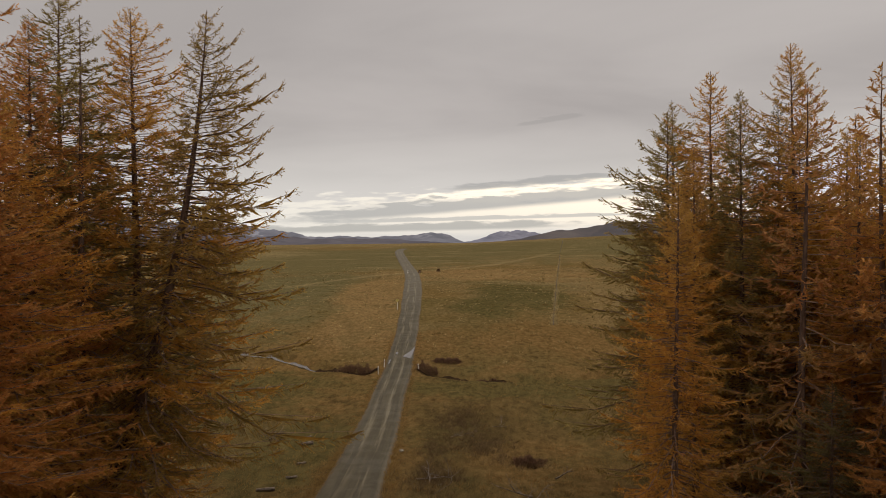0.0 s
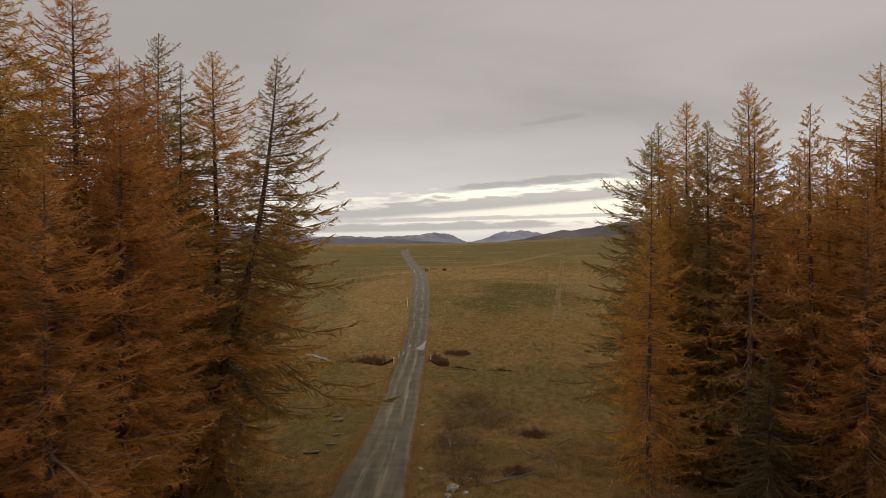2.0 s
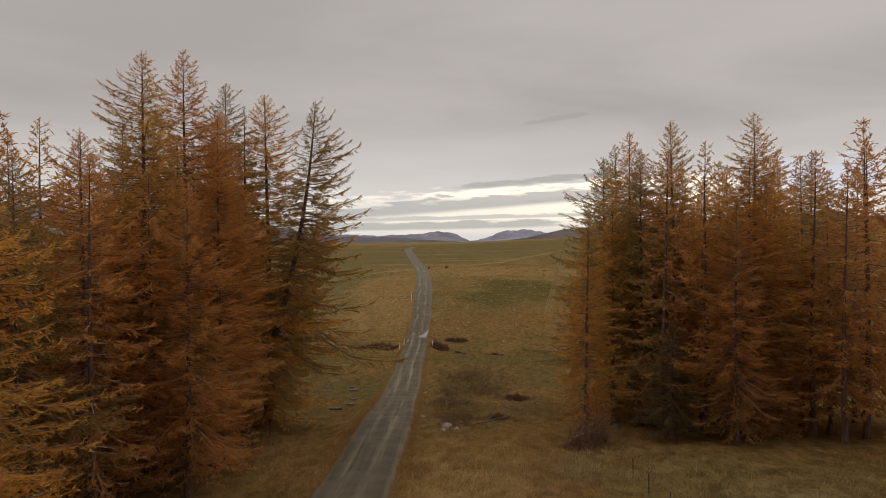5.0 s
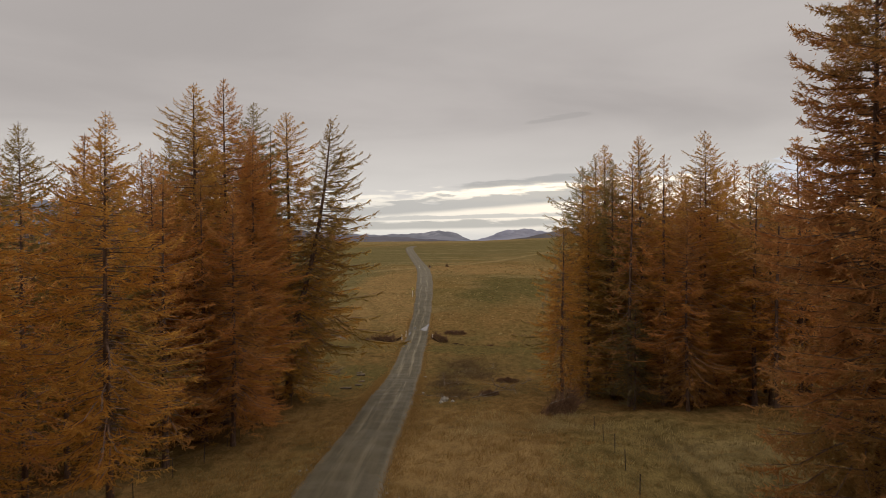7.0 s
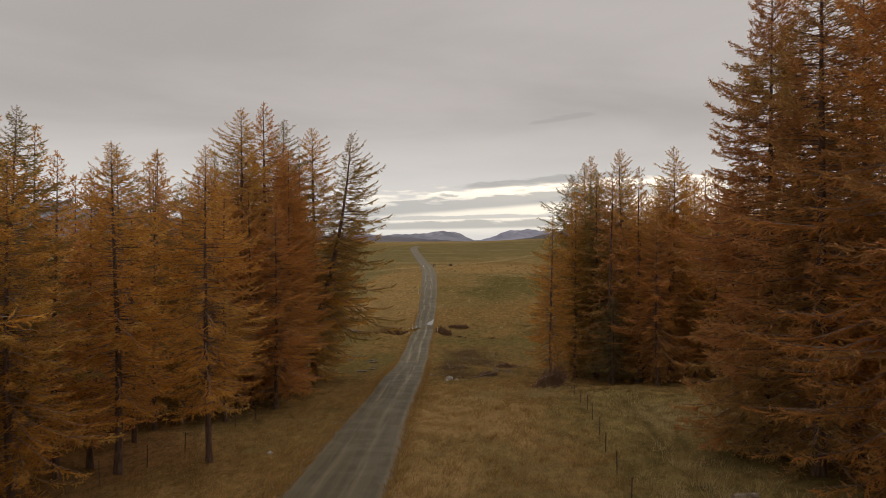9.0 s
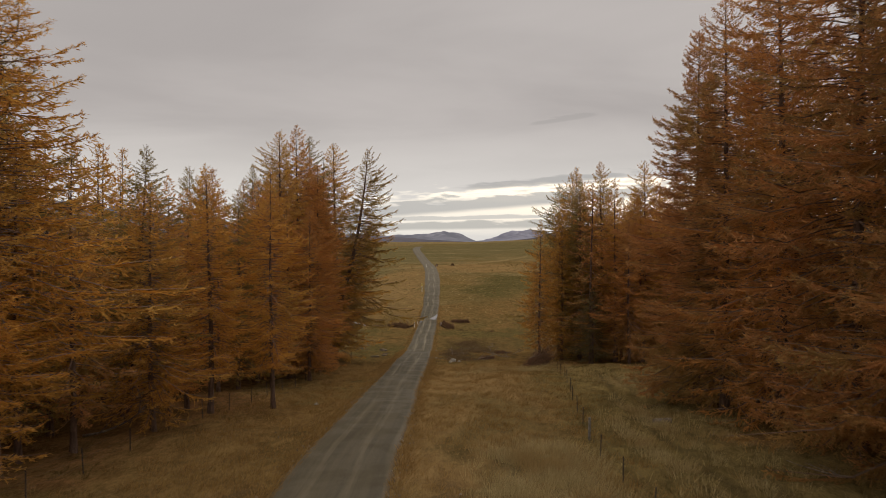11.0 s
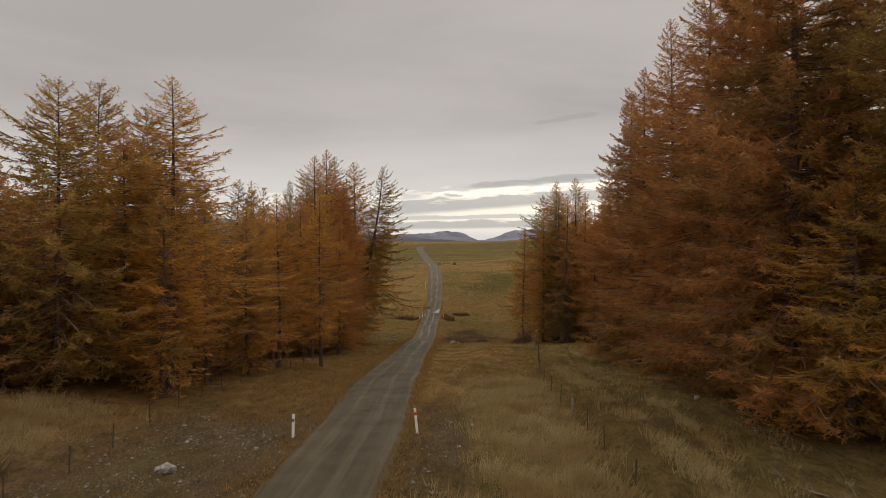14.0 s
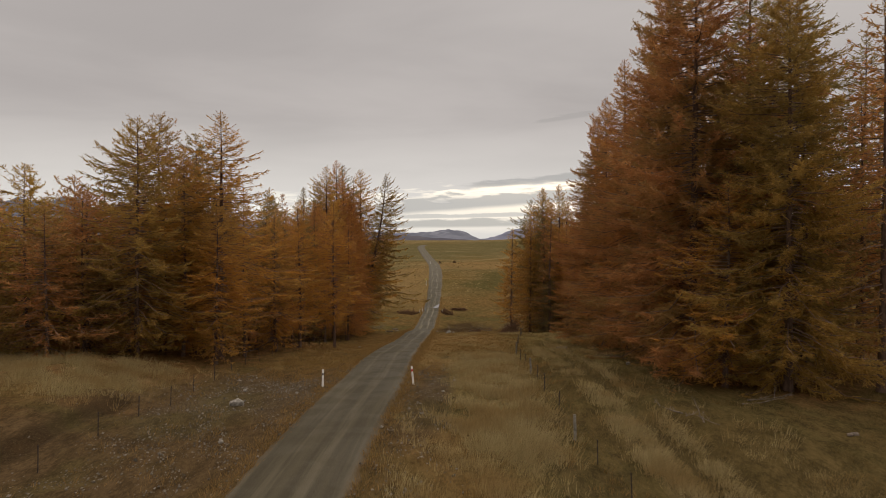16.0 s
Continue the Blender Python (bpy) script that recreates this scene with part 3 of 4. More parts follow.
    S, D, L, H, C = np.array(starts), np.array(dirs), np.array(lens)[:, None], np.array(high)[:, None], np.array(clad)[:, None]
    n = len(S)
    mid = S + 0.52 * D + np.array([0, 0, -0.07]) * L * (1 - H)
    tip = S + D + np.array([0, 0, 1.0]) * L * (0.30 * H - 0.06)
    axis = D / L
    sa = np.cross(axis, rng.normal(0, 1, (n, 3)))
    sa /= np.linalg.norm(sa, axis=1)[:, None]
    # the bare twig itself, a slim spike
    n0 = len(bv)
    bv = np.concatenate([np.array(bv), np.stack([S + sa * 0.007, S - sa * 0.007, tip], 1).reshape(-1, 3)]) if tuft[0] < 0.032 else np.array(bv)
    if tuft[0] < 0.032:
        bf = bf + [tuple(r) for r in (n0 + np.arange(3 * n)).reshape(-1, 3).tolist()]
    # needles: each twig is clad along its length, with spurs standing off it
    wid = tuft[0] * rng.uniform(0.6, 1.3, (n, 1)) * (1 - 0.5 * H ** 3) * C
    vs, fs = [], []
    vs.append(np.stack([S + 0.08 * D, mid + sa * wid, tip, mid - sa * wid * 0.8], 1).reshape(-1, 3))
    i = 4 * np.arange(n)[:, None]
    fs += [i + np.array([0, 1, 2]), i + np.array([0, 2, 3])]
    at = 4 * n
    cnt = np.maximum(1, (L * C / tuft[2])[:, 0] + rng.uniform(0, 1, n)).astype(int)
    own = np.repeat(np.arange(n), cnt)
    m = len(own)
    t = rng.uniform(0.05, 1.0, (m, 1))
    o = np.where(t < 0.52, S[own] + (mid - S)[own] * t / 0.52, mid[own] + (tip - mid)[own] * (t - 0.52) / 0.48)
    d = 0.62 * rng.normal(0, 1, (m, 3)) + 0.65 * axis[own] + np.array([0, 0, 0.12])
    d /= np.linalg.norm(d, axis=1)[:, None]
    sd = np.cross(d, rng.normal(0, 1, (m, 3)))
    sd /= np.linalg.norm(sd, axis=1)[:, None]
    ln = tuft[1] * rng.uniform(0.55, 1.4, (m, 1))
    wd = ln * 0.17
    vs.append(np.stack([o + sd * wd * 0.5, o + d * ln, o + d * ln * 0.4 - sd * wd], 1).reshape(-1, 3))
    fs.append(at + np.arange(3 * m).reshape(-1, 3))
    return (tv, tf), (bv, bf), (np.concatenate(vs), np.concatenate(fs))


LARCH_LABEL = {"RUST": "tall larch with rust-orange autumn needles and dark trunk", "GOLD": "larch with golden-orange autumn needles over rough grass",
               "OLIVE": "larch still olive-green, needles only starting to turn", "BRONZE": "broad larch with dull bronze-brown needles down to the ground", "GREEN": "dark green conifer among the orange larches", "TURNING": "larch with yellow-olive needles halfway through turning", "BARE": "thin larch, crown nearly bare of needles"}
NEEDLES = {"RUST": RUST, "GOLD": GOLD, "OLIVE": OLIVE, "BRONZE": BRONZE, "GREEN": GREEN, "BARE": OLIVE, "TURNING": TURNING}
SHAPES = {}


def larch_shape(key, **kw):
    t, b, n = larch_arrays(**kw)
    SHAPES[key] = (kw["height"], mesh_from("trunk", t[0], t[1], BARK, True), mesh_from("branchwork", b[0], b[1], TWIG), mesh_from("crown", n[0], n[1], RUST))


def larch(shape, colour, x, y, height, turn=0.0, lean=0.0, wide=1.0):
    """lean: degrees towards +x."""
    h0, trunk, limbs, needles = SHAPES[shape]
    s = height / h0
    root = new("conifer" if colour == "GREEN" else "larch")
    w = 1.10 * s * wide
    root.matrix_world = pose(x, y, float(ground_z(x, y)), 0, lean, 0) @ pose(0, 0, 0, 0, 0, turn) @ Matrix.Diagonal((w, w, s, 1))
    tagged(root, LARCH_LABEL[colour], "tree", "plantation trees")
    part("trunk", trunk, root)
    tagged(part("branchwork", limbs, root), kind="stuff")
    crown = tagged(part("crown", needles, root), kind="stuff")
    crown.material_slots[0].link = "OBJECT"
    crown.material_slots[0].material = NEEDLES[colour]
    return root


N1 = (0.033, 0.13, 0.14)       # half width of a clad twig, spur length and spacing
N2 = (0.075, 0.26, 0.26)       # the same for trees in the ranks behind
NEAR = (0.034, 0.14, 0.10)
larch_shape("tall", seed=11, height=21, base=3.9, spread=5.4, density=1.0, tuft=N1, power=0.60, twigs=10, step_h=0.050)
larch_shape("tall_b", seed=12, height=21, base=3.8, spread=4.9, density=1.0, tuft=N1, power=0.60, twigs=10, step_h=0.050)
larch_shape("full", seed=13, height=20, base=1.5, spread=6.0, density=1.0, tuft=N1, power=0.60, twigs=10, step_h=0.052)
larch_shape("slim", seed=14, height=20, base=2.4, spread=3.9, density=1.0, tuft=N1, power=0.60, twigs=10, step_h=0.052)
larch_shape("open", seed=15, height=22, base=2.2, spread=5.0, density=1.0, tuft=(0.027, 0.11, 0.10), step_h=0.055, lop=0.42, upturn=0.95, power=0.52, twigs=9.5, stout=1.35, droop=10, sweep=(0.391, 0.00783))
larch_shape("bare", seed=16, height=21, base=4.0, spread=3.4, density=0.75, tuft=(0.012, 0.08, 0.2), power=0.7)
larch_shape("short", seed=17, height=15, base=1.0, spread=4.6, density=1.0, tuft=N1, power=0.60, twigs=10, step_h=0.052)
larch_shape("back", seed=18, height=20, base=2.0, spread=5.0, density=0.9, tuft=N2, step_h=0.110, twigs=6, power=0.64)
larch_shape("back_b", seed=19, height=20, base=2.2, spread=4.6, density=0.9, tuft=N2, step_h=0.110, twigs=6, power=0.64)
larch_shape("far", seed=20, height=20, base=0.8, spread=4.8, density=0.9, tuft=(0.15, 0.50, 0.6), step_h=0.22, twigs=3.6, power=0.64)
larch_shape("dense", seed=23, height=24, base=0.5, spread=5.6, density=1.1, tuft=N1, step_h=0.052, twigs=10, power=0.56)
larch_shape("dense_b", seed=24, height=24, base=0.8, spread=5.0, density=1.1, tuft=N1, step_h=0.052, twigs=10, power=0.56)
larch_shape("broad", seed=31, height=18, base=1.2, spread=6.2, density=1.0, tuft=(0.042, 0.17, 0.17), power=0.50, twigs=9.0, step_h=0.052)
larch_shape("bushy", seed=32, height=14, base=0.3, spread=5.4, density=1.0, tuft=N2, step_h=0.088, twigs=6, power=0.50)
larch_shape("near", seed=33, height=24, base=0.5, spread=5.6, density=1.15, tuft=NEAR, step_h=0.056, twigs=15, power=0.54, skirt=0.75)

TREES = [
    # west of the road: shape, needles, x, y, height, turn, lean, width
    ("open", "TURNING", -16.3, 32.0, 24.4, 0, 0, 0.97),
    ("dense", "GOLD", -14.7, 33.8, 25.2, 40, 0, 1.2), ("tall", "OLIVE", -17.2, 32.4, 25.8, 80, 0, 1.0), ("bare", "BARE", -15.3, 30.0, 23.5, 10, 0, 1.0),
    ("tall", "RUST", -16.4, 21.4, 24.6, 130, 0, 0.95), ("dense_b", "GOLD", -17.0, 17.0, 22.9, 200, 0, 1.2), ("tall", "OLIVE", -19.5, 24.5, 22.0, 300, 0, 1.0),
    ("tall", "GOLD", -15.4, 24.0, 19.5, 160, 0, 1.0), ("dense_b", "OLIVE", -21.8, 25.2, 21.4, 100, 0, 0.95), ("back_b", "GOLD", -26.0, 23.4, 21.2, 40, 0, 1.1), ("back", "GOLD", -24.0, 17.0, 19.0, 140, 0, 1.1), ("full", "RUST", -20.5, 9.0, 16.0, 40, 0, 0.9), ("back", "OLIVE", -20.5, 30.0, 20.5, 260, 0, 1.0), ("full", "RUST", -17.5, 11.5, 17.5, 20, 0, 0.9), ("full", "OLIVE", -20.6, 4.4, 17.0, 310, 0, 0.9), ("full", "RUST", -19.0, -2.5, 11.5, 200, 0, 1.05),
    ("dense_b", "RUST", -16.6, 28.6, 22.8, 170, 0, 1.0), ("back", "GOLD", -19.0, 38.0, 22.0, 0, 0, 1.0), ("back_b", "RUST", -22.5, 40.5, 22.5, 60, 0, 1.0), ("back", "RUST", -18.2, 25.2, 20.5, 0, 0, 1.0), ("back_b", "RUST", -21.0, 34.5, 21.5, 80, 0, 1.0),
    ("back", "RUST", -18.6, 21.5, 18.5, 60, 0, 1.0), ("back_b", "BRONZE", -18.0, 28.0, 20.0, 100, 0, 1.0), ("back", "BRONZE", -21.5, 12.0, 18.5, 0, 0, 1.0), ("full", "OLIVE", -17.8, 7.0, 15.5, 0, 0, 0.9), ("back", "GOLD", -22.0, -6.5, 16.0, 30, 0, 1.0), ("back", "GOLD", -20.5, -14.5, 15.0, 70, 0, 1.0), ("back_b", "GOLD", -21.5, -17.5, 16.0, 70, 0, 1.0), ("full", "GOLD", -19.6, -25.0, 15.5, 50, 0, 0.9), ("bushy", "BRONZE", -24.5, -29.5, 11.5, 5, 0, 1.1),
    ("full", "RUST", -13.6, 14.0, 15.5, 75, 0, 0.95), ("dense_b", "RUST", -14.0, 20.4, 20.3, 10, 0, 0.9), ("slim", "RUST", -20.4, 16.8, 18.6, 30, 0, 1.0),
    ("tall", "GOLD", -12.0, -4.8, 15.0, 15, 0, 0.95), ("tall_b", "GOLD", -14.9, -7.8, 14.3, 95, 0, 1.15), ("full", "GOLD", -15.6, -14.0, 12.4, 210, 0, 1.1), ("tall", "OLIVE", -18.2, -11.2, 15.0, 210, 4, 1.0), ("back", "GOLD", -19.5, -9.0, 13.8, 20, 0, 1.0), ("back_b", "RUST", -24.0, -2.0, 17.0, 0, 0, 1.0), ("back", "GOLD", -26.0, 5.0, 18.5, 0, 0, 1.0), ("bushy", "RUST", -24.5, -11.5, 15.5, 0, 0, 1.0),
    ("tall", "GOLD", -17.4, -23.5, 18.8, 250, 0, 1.25), ("broad", "TURNING", -21.4, -28.6, 16.4, 100, 0, 1.05), ("broad", "BRONZE", -23.0, -20.7, 19.0, 160, 0, 1.0), ("broad", "OLIVE", -21.2, -18.6, 18.2, 30, 0, 0.9), ("bushy", "TURNING", -27.8, -30.5, 12.6, 40, 0, 1.0), ("bushy", "BRONZE", -30.2, -20.0, 14.2, 80, 0, 1.0), ("bushy", "BRONZE", -26.0, -26.0, 11.8, 80, 0, 1.5), ("bushy", "TURNING", -29.5, -25.5, 11.5, 10, 0, 1.5), ("bushy", "BRONZE", -33.5, -27.0, 11.5, 150, 0, 1.5), ("bushy", "TURNING", -32.0, -17.0, 13.0, 15, 0, 1.1), ("bushy", "TURNING", -31.5, -31.0, 11.0, 15, 0, 1.2), ("bushy", "BRONZE", -35.5, -23.0, 12.5, 95, 0, 1.2), ("bushy", "TURNING", -29.0, -34.0, 9.0, 15, 0, 1.2), ("bushy", "BRONZE", -25.0, -33.0, 9.5, 65, 0, 1.2), ("bushy", "TURNING", -27.0, -15.0, 14.0, 150, 0, 1.1),
    ("short", "GOLD", -16.5, -27.0, 11.5, 330, 0, 1.15),
    # east of the road
    ("slim", "GOLD", 8.1, 24.9, 15.0, 60, 0, 1.0), ("full", "OLIVE", 12.1, 38.8, 21.4, 20, 0, 1.05), ("dense_b", "GOLD", 11.6, 33.0, 18.0, 140, 0, 0.9), ("back", "RUST", 17.6, 34.8, 20.0, 0, 0, 1.0), ("back_b", "GOLD", 19.4, 30.4, 19.0, 40, 0, 1.0), ("back", "RUST", 21.4, 36.5, 20.0, 90, 0, 1.0), ("back_b", "RUST", 15.8, 41.5, 21.5, 10, 0, 1.0), ("back", "RUST", 19.0, 38.5, 18.5, 50, 0, 1.0), ("back_b", "GOLD", 23.0, 33.0, 18.0, 90, 0, 1.0), ("back", "GOLD", 25.0, 27.5, 18.0, 10, 0, 1.0), ("back", "RUST", 18.0, 27.5, 17.0, 200, 0, 1.0), ("back_b", "BRONZE", 17.8, 43.0, 19.0, 20, 0, 1.0), ("back", "RUST", 23.0, 22.0, 17.0, 240, 0, 1.0),
    ("dense", "GOLD", 16.0, 32.2, 22.8, 70, 0, 0.95), ("tall_b", "GOLD", 14.2, 37.0, 23.0, 20, 0, 1.0), ("dense_b", "OLIVE", 13.6, 32.5, 20.6, 220, 0, 0.9),
    ("slim", "OLIVE", 14.8, 46.5, 24.5, 0, 0, 1.0), ("slim", "GREEN", 16.8, 36.0, 21.5, 0, 0, 0.8), ("tall_b", "GOLD", 20.5, 35.5, 20.6, 140, 0, 1.0),
    ("tall", "GOLD", 18.9, 25.4, 21.0, 190, 0, 1.0), ("full", "GREEN", 13.6, 25.0, 8.0, 60, 0, 1.25), ("full", "RUST", 16.8, 22.5, 15.0, 160, 0, 0.85),
    ("tall", "OLIVE", 29.5, 38.5, 22.0, 20, 0, 1.0), ("dense", "GOLD", 22.6, 30.0, 19.5, 100, 0, 1.0), ("dense_b", "RUST", 18.6, 25.0, 18.0, 10, 0, 1.0),
    ("near", "BRONZE", 14.7, -3.6, 23.5, 110, 0, 0.88), ("back", "RUST", 20.5, -0.5, 21.0, 30, 0, 0.9), ("back_b", "RUST", 24.5, 4.0, 19.0, 130, 0, 1.0), ("near", "TURNING", 18.2, -38.6, 23.5, 220, 0, 0.92), ("back", "BRONZE", 23.2, -38.5, 22.0, 120, 0, 1.1), ("dense_b", "BRONZE", 14.6, -8.5, 24.0, 200, 0, 1.0), ("dense", "RUST", 15.2, -14.0, 25.5, 20, 0, 0.95), ("back", "RUST", 17.6, -0.8, 20.0, 20, 0, 1.0), ("tall", "BRONZE", 17.6, -6.2, 22.6, 90, 0, 1.05),
    ("dense", "BRONZE", 15.6, -20.0, 26.5, 290, 0, 0.95), ("near", "BRONZE", 15.3, -26.5, 27.0, 60, 0, 0.92), ("near", "BRONZE", 15.0, -33.0, 27.5, 145, 0, 1.08), ("dense_b", "OLIVE", 19.2, -31.0, 27.5, 310, 0, 1.0),
    ("tall", "OLIVE", 23.4, -28.5, 26.5, 35, 0, 1.0), ("back", "OLIVE", 20.2, -36.0, 19.0, 80, 0, 1.1), ("back", "RUST", 26.5, -33.5, 21.0, 180, 0, 1.1), ("short", "GOLD", 15.4, -37.2, 11.5, 30, 0, 1.35),
    ("tall_b", "OLIVE", 29.5, -25.0, 23.5, 210, 0, 1.0), ("back", "BRONZE", 20.0, -14.0, 22.0, 10, 0, 1.0), ("back", "RUST", 20.4, -22.0, 24.0, 100, 0, 1.0), ("back_b", "BRONZE", 24.0, -35.0, 17.0, 100, 0, 1.0),
]
for row in TREES:
    larch(*row)
# younger trees that fill the groves, then the ranks behind
rng = random.Random(21)
FILL = []
for x0, x1, y0, y1, h0, h1, count in ((-24, -15, 8, 36, 13.5, 16.5, 9), (-25, -15.5, -30, 6, 11, 14.5, 11), (13.5, 24, 24, 44, 17, 20, 11), (17, 24, -36, -4, 19, 24, 9), (22, 34, 20, 46, 19, 22, 13)):
    made, tries = 0, 0
    while made < count and tries < 400:
        tries += 1
        px, py = rng.uniform(x0, x1), rng.uniform(y0, y1)
        if all(math.hypot(px - r[2], py - r[3]) > 2.0 for r in TREES + FILL):
            FILL.append((rng.choice(("back", "back_b")), rng.choice(("RUST", "BRONZE", "GOLD", "RUST")), px, py, rng.uniform(h0, h1), rng.uniform(0, 360), 0, 1.0))
            made += 1
for row in FILL:
    larch(*row)
for side, x0, x1, y0, y1 in ((-1, 21, 42, -32, 44), (1, 23, 42, -24, 46)):
    yy = y0
    while yy < y1:
        xx = x0 + rng.uniform(0, 3)
        while xx < x1:
            px, py = side * xx + rng.uniform(-1.2, 1.2), yy + rng.uniform(-1.8, 1.8)
            if all(math.hypot(px - r[2], py - r[3]) > 3.4 for r in TREES + FILL) and not (side > 0 and xx < 25 and -2 < py < 18):
                tall = rng.uniform(16.5, 21) * (0.80 if py < 0 else 1.0) if side < 0 else rng.uniform(18, 23)
                larch("far", rng.choice(("RUST", "BRONZE", "GOLD", "GOLD", "OLIVE")), px, py, tall, rng.uniform(0, 360))
            xx += rng.uniform(7.0, 10.5)
        yy += 6.5


# ---- smaller things ----
WHITE = plain_mat("white_painted_timber", (0.62, 0.60, 0.56), (0.78, 0.76, 0.72), 5)
RED = plain_mat("red_reflector", (0.42, 0.045, 0.03), (0.55, 0.07, 0.045), 8, 0.5)
STEEL = plain_mat("dark_steel", (0.035, 0.028, 0.024), (0.075, 0.055, 0.045), 10, 0.7)
GREYWOOD = plain_mat("weathered_grey_timber", (0.13, 0.115, 0.095), (0.26, 0.235, 0.20), 7)
DEADWOOD = plain_mat("dead_wood", (0.075, 0.058, 0.044), (0.23, 0.185, 0.145), 5)
ROCK = plain_mat("pale_rock", (0.15, 0.135, 0.11), (0.34, 0.315, 0.27), 6, 0.9, 0.6)
PEBBLE = Mat("pale_pebbles", 0.9, 0.2)
PEBBLE = PEBBLE.done(PEBBLE.mix(PEBBLE.island(), (0.065, 0.053, 0.040), (0.255, 0.222, 0.178)))
BRIAR = plain_mat("dark_red_twigs", (0.085, 0.050, 0.030), (0.19, 0.11, 0.07), 4, 1.0, 0.0, 0.0)
YELLOW = plain_mat("faded_yellow_sign", (0.42, 0.34, 0.10), (0.52, 0.43, 0.16), 5, 0.6)


def water_mat():
    k = Mat("still_water", 0.06, 0.5)
    k.bump(k.noise(2.2, 3), 0.08, 0.02)
    return k.done(k.mix(k.ramp(k.noise(1.2, 3), 0.3, 0.7), (0.06, 0.05, 0.04), (0.10, 0.085, 0.065)))


WATER = water_mat()


def grass_mat(name, a, b, c):
    k = Mat(name, 1.0, 0.0)
    col = k.mix(k.island(), a, b)
    col = k.mix(k.ramp(k.noise(0.35, 4, 0.6), 0.42, 0.66), col, c)
    mat = k.done(col)
    tr = k.n.new("ShaderNodeBsdfTranslucent")
    k.l.new(col, tr.inputs["Color"])
    mx = k.n.new("ShaderNodeMixShader")
    mx.inputs[0].default_value = 0.4
    k.l.new(k.b.outputs[0], mx.inputs[1])
    k.l.new(tr.outputs[0], mx.inputs[2])
    k.l.new(mx.outputs[0], k.n["Material Output"].inputs[0])
    return mat


PALE_GRASS = grass_mat("pale_dry_grass", (0.265, 0.200, 0.092), (0.48, 0.385, 0.195), (0.31, 0.215, 0.092))
TAN_GRASS = grass_mat("tan_dry_grass", (0.185, 0.110, 0.038), (0.33, 0.208, 0.080), (0.235, 0.150, 0.054))
OLIVE_GRASS = grass_mat("olive_grass", (0.085, 0.066, 0.022), (0.20, 0.15, 0.06), (0.20, 0.135, 0.05))


def off_road(x, y):
    return np.abs(np.asarray(x) - smooth_curve(CY, CX, np.asarray(y, float)))


def scatter(n, x0, x1, y0, y1, seed, clump=0.0, clear=2.35):
    """Places on the ground off the road, gathered into clumps."""
    r = np.random.default_rng(seed)
    x, y = r.uniform(x0, x1, n) + r.normal(0, min(0.9, 0.14 * (x1 - x0)), n), r.uniform(y0, y1, n) + r.normal(0, 1.0, n)
    keep = off_road(x, y) > clear + r.exponential(0.25, n)
    if clump:
        f = np.sin(x * 0.9 + 2 * np.sin(y * 0.5 + seed)) * np.sin(y * 0.7 + 1.5 * np.sin(x * 0.6)) + 0.6 * np.sin(x * 2.3 + y * 1.1 + seed)
        keep &= f > r.normal(clump - 0.5, 0.35, n)
    return np.stack([x[keep], y[keep]], -1)


def grass(label, spots, mat, tall, blades, width, splay, seed):
    """Many tussocks of grass blades in one mesh."""
    r = np.random.default_rng(seed)
    spots = np.concatenate(spots)
    n = len(spots)
    big = np.repeat(r.uniform(0.55, 1.3, n), blades)
    p = np.repeat(spots, blades, 0)
    a = r.uniform(0, 2 * np.pi, len(p))
    rad = 0.30 * np.sqrt(r.uniform(0, 1, len(p))) * big
    x, y = p[:, 0] + np.cos(a) * rad, p[:, 1] + np.sin(a) * rad
    z = ground_z(x, y) - 0.03
    h = tall * big * r.uniform(0.6, 1.15, len(p))
    s = splay * h * r.uniform(0.3, 1.2, len(p))
    wind = 0.18 * h
    tip = np.stack([x + np.cos(a) * s + wind, y + np.sin(a) * s, z + h], -1)
    w = width * r.uniform(0.7, 1.4, len(p))
    t = r.uniform(0, 2 * np.pi, len(p))
    dx, dy = np.cos(t) * w, np.sin(t) * w
    v = np.stack([np.stack([x - dx, y - dy, z], -1), np.stack([x + dx, y + dy, z], -1), tip], 1).reshape(-1, 3)
    ob = new("grass", mesh_from("grass", v, np.arange(len(v)).reshape(-1, 3), mat))
    tagged(ob, label, "grass", kind="stuff")


grass("tall pale dry grass bending along the verge and bank",
      [scatter(6000, 0.8, 4.6, -51, -18, 1, 0.3), scatter(1500, -1.6, 3.2, -62, -44, 6, 0.6), scatter(4200, -28, -17.2, -43.5, -32, 2, 0.1), scatter(1500, 7.4, 8.5, -60, -41, 3, 0.5), scatter(350, 9.5, 10.1, -62, -44, 63, 0.2), scatter(500, 7.0, 8.0, -41, -10, 8, 0.3), scatter(500, 9.2, 9.7, -40, -4, 64, 0.4), scatter(300, 11.2, 14, -58, -36, 9, 0.9), scatter(500, 9.6, 12.6, -40, 8, 7, 0.9), scatter(700, 1, 9, 14, 20, 4, 0.2), scatter(600, 9.5, 19, 0, 15, 5, 0.9)],
      PALE_GRASS, 0.42, 13, 0.0085, 0.6, 1)
grass("short tan grass covering the road verges",
      [scatter(9500, -13.5, 7.0, -32, 24, 11, 0.1), scatter(700, -14, -7, -62, -28, 12, 0.7), scatter(800, 0.5, 6, -62, -28, 15, 0.5), scatter(4200, -16, 22, 24, 60, 13, 0.4), scatter(1800, -30, 28, 60, 130, 14, 0.2)],
      TAN_GRASS, 0.26, 9, 0.011, 0.8, 2)


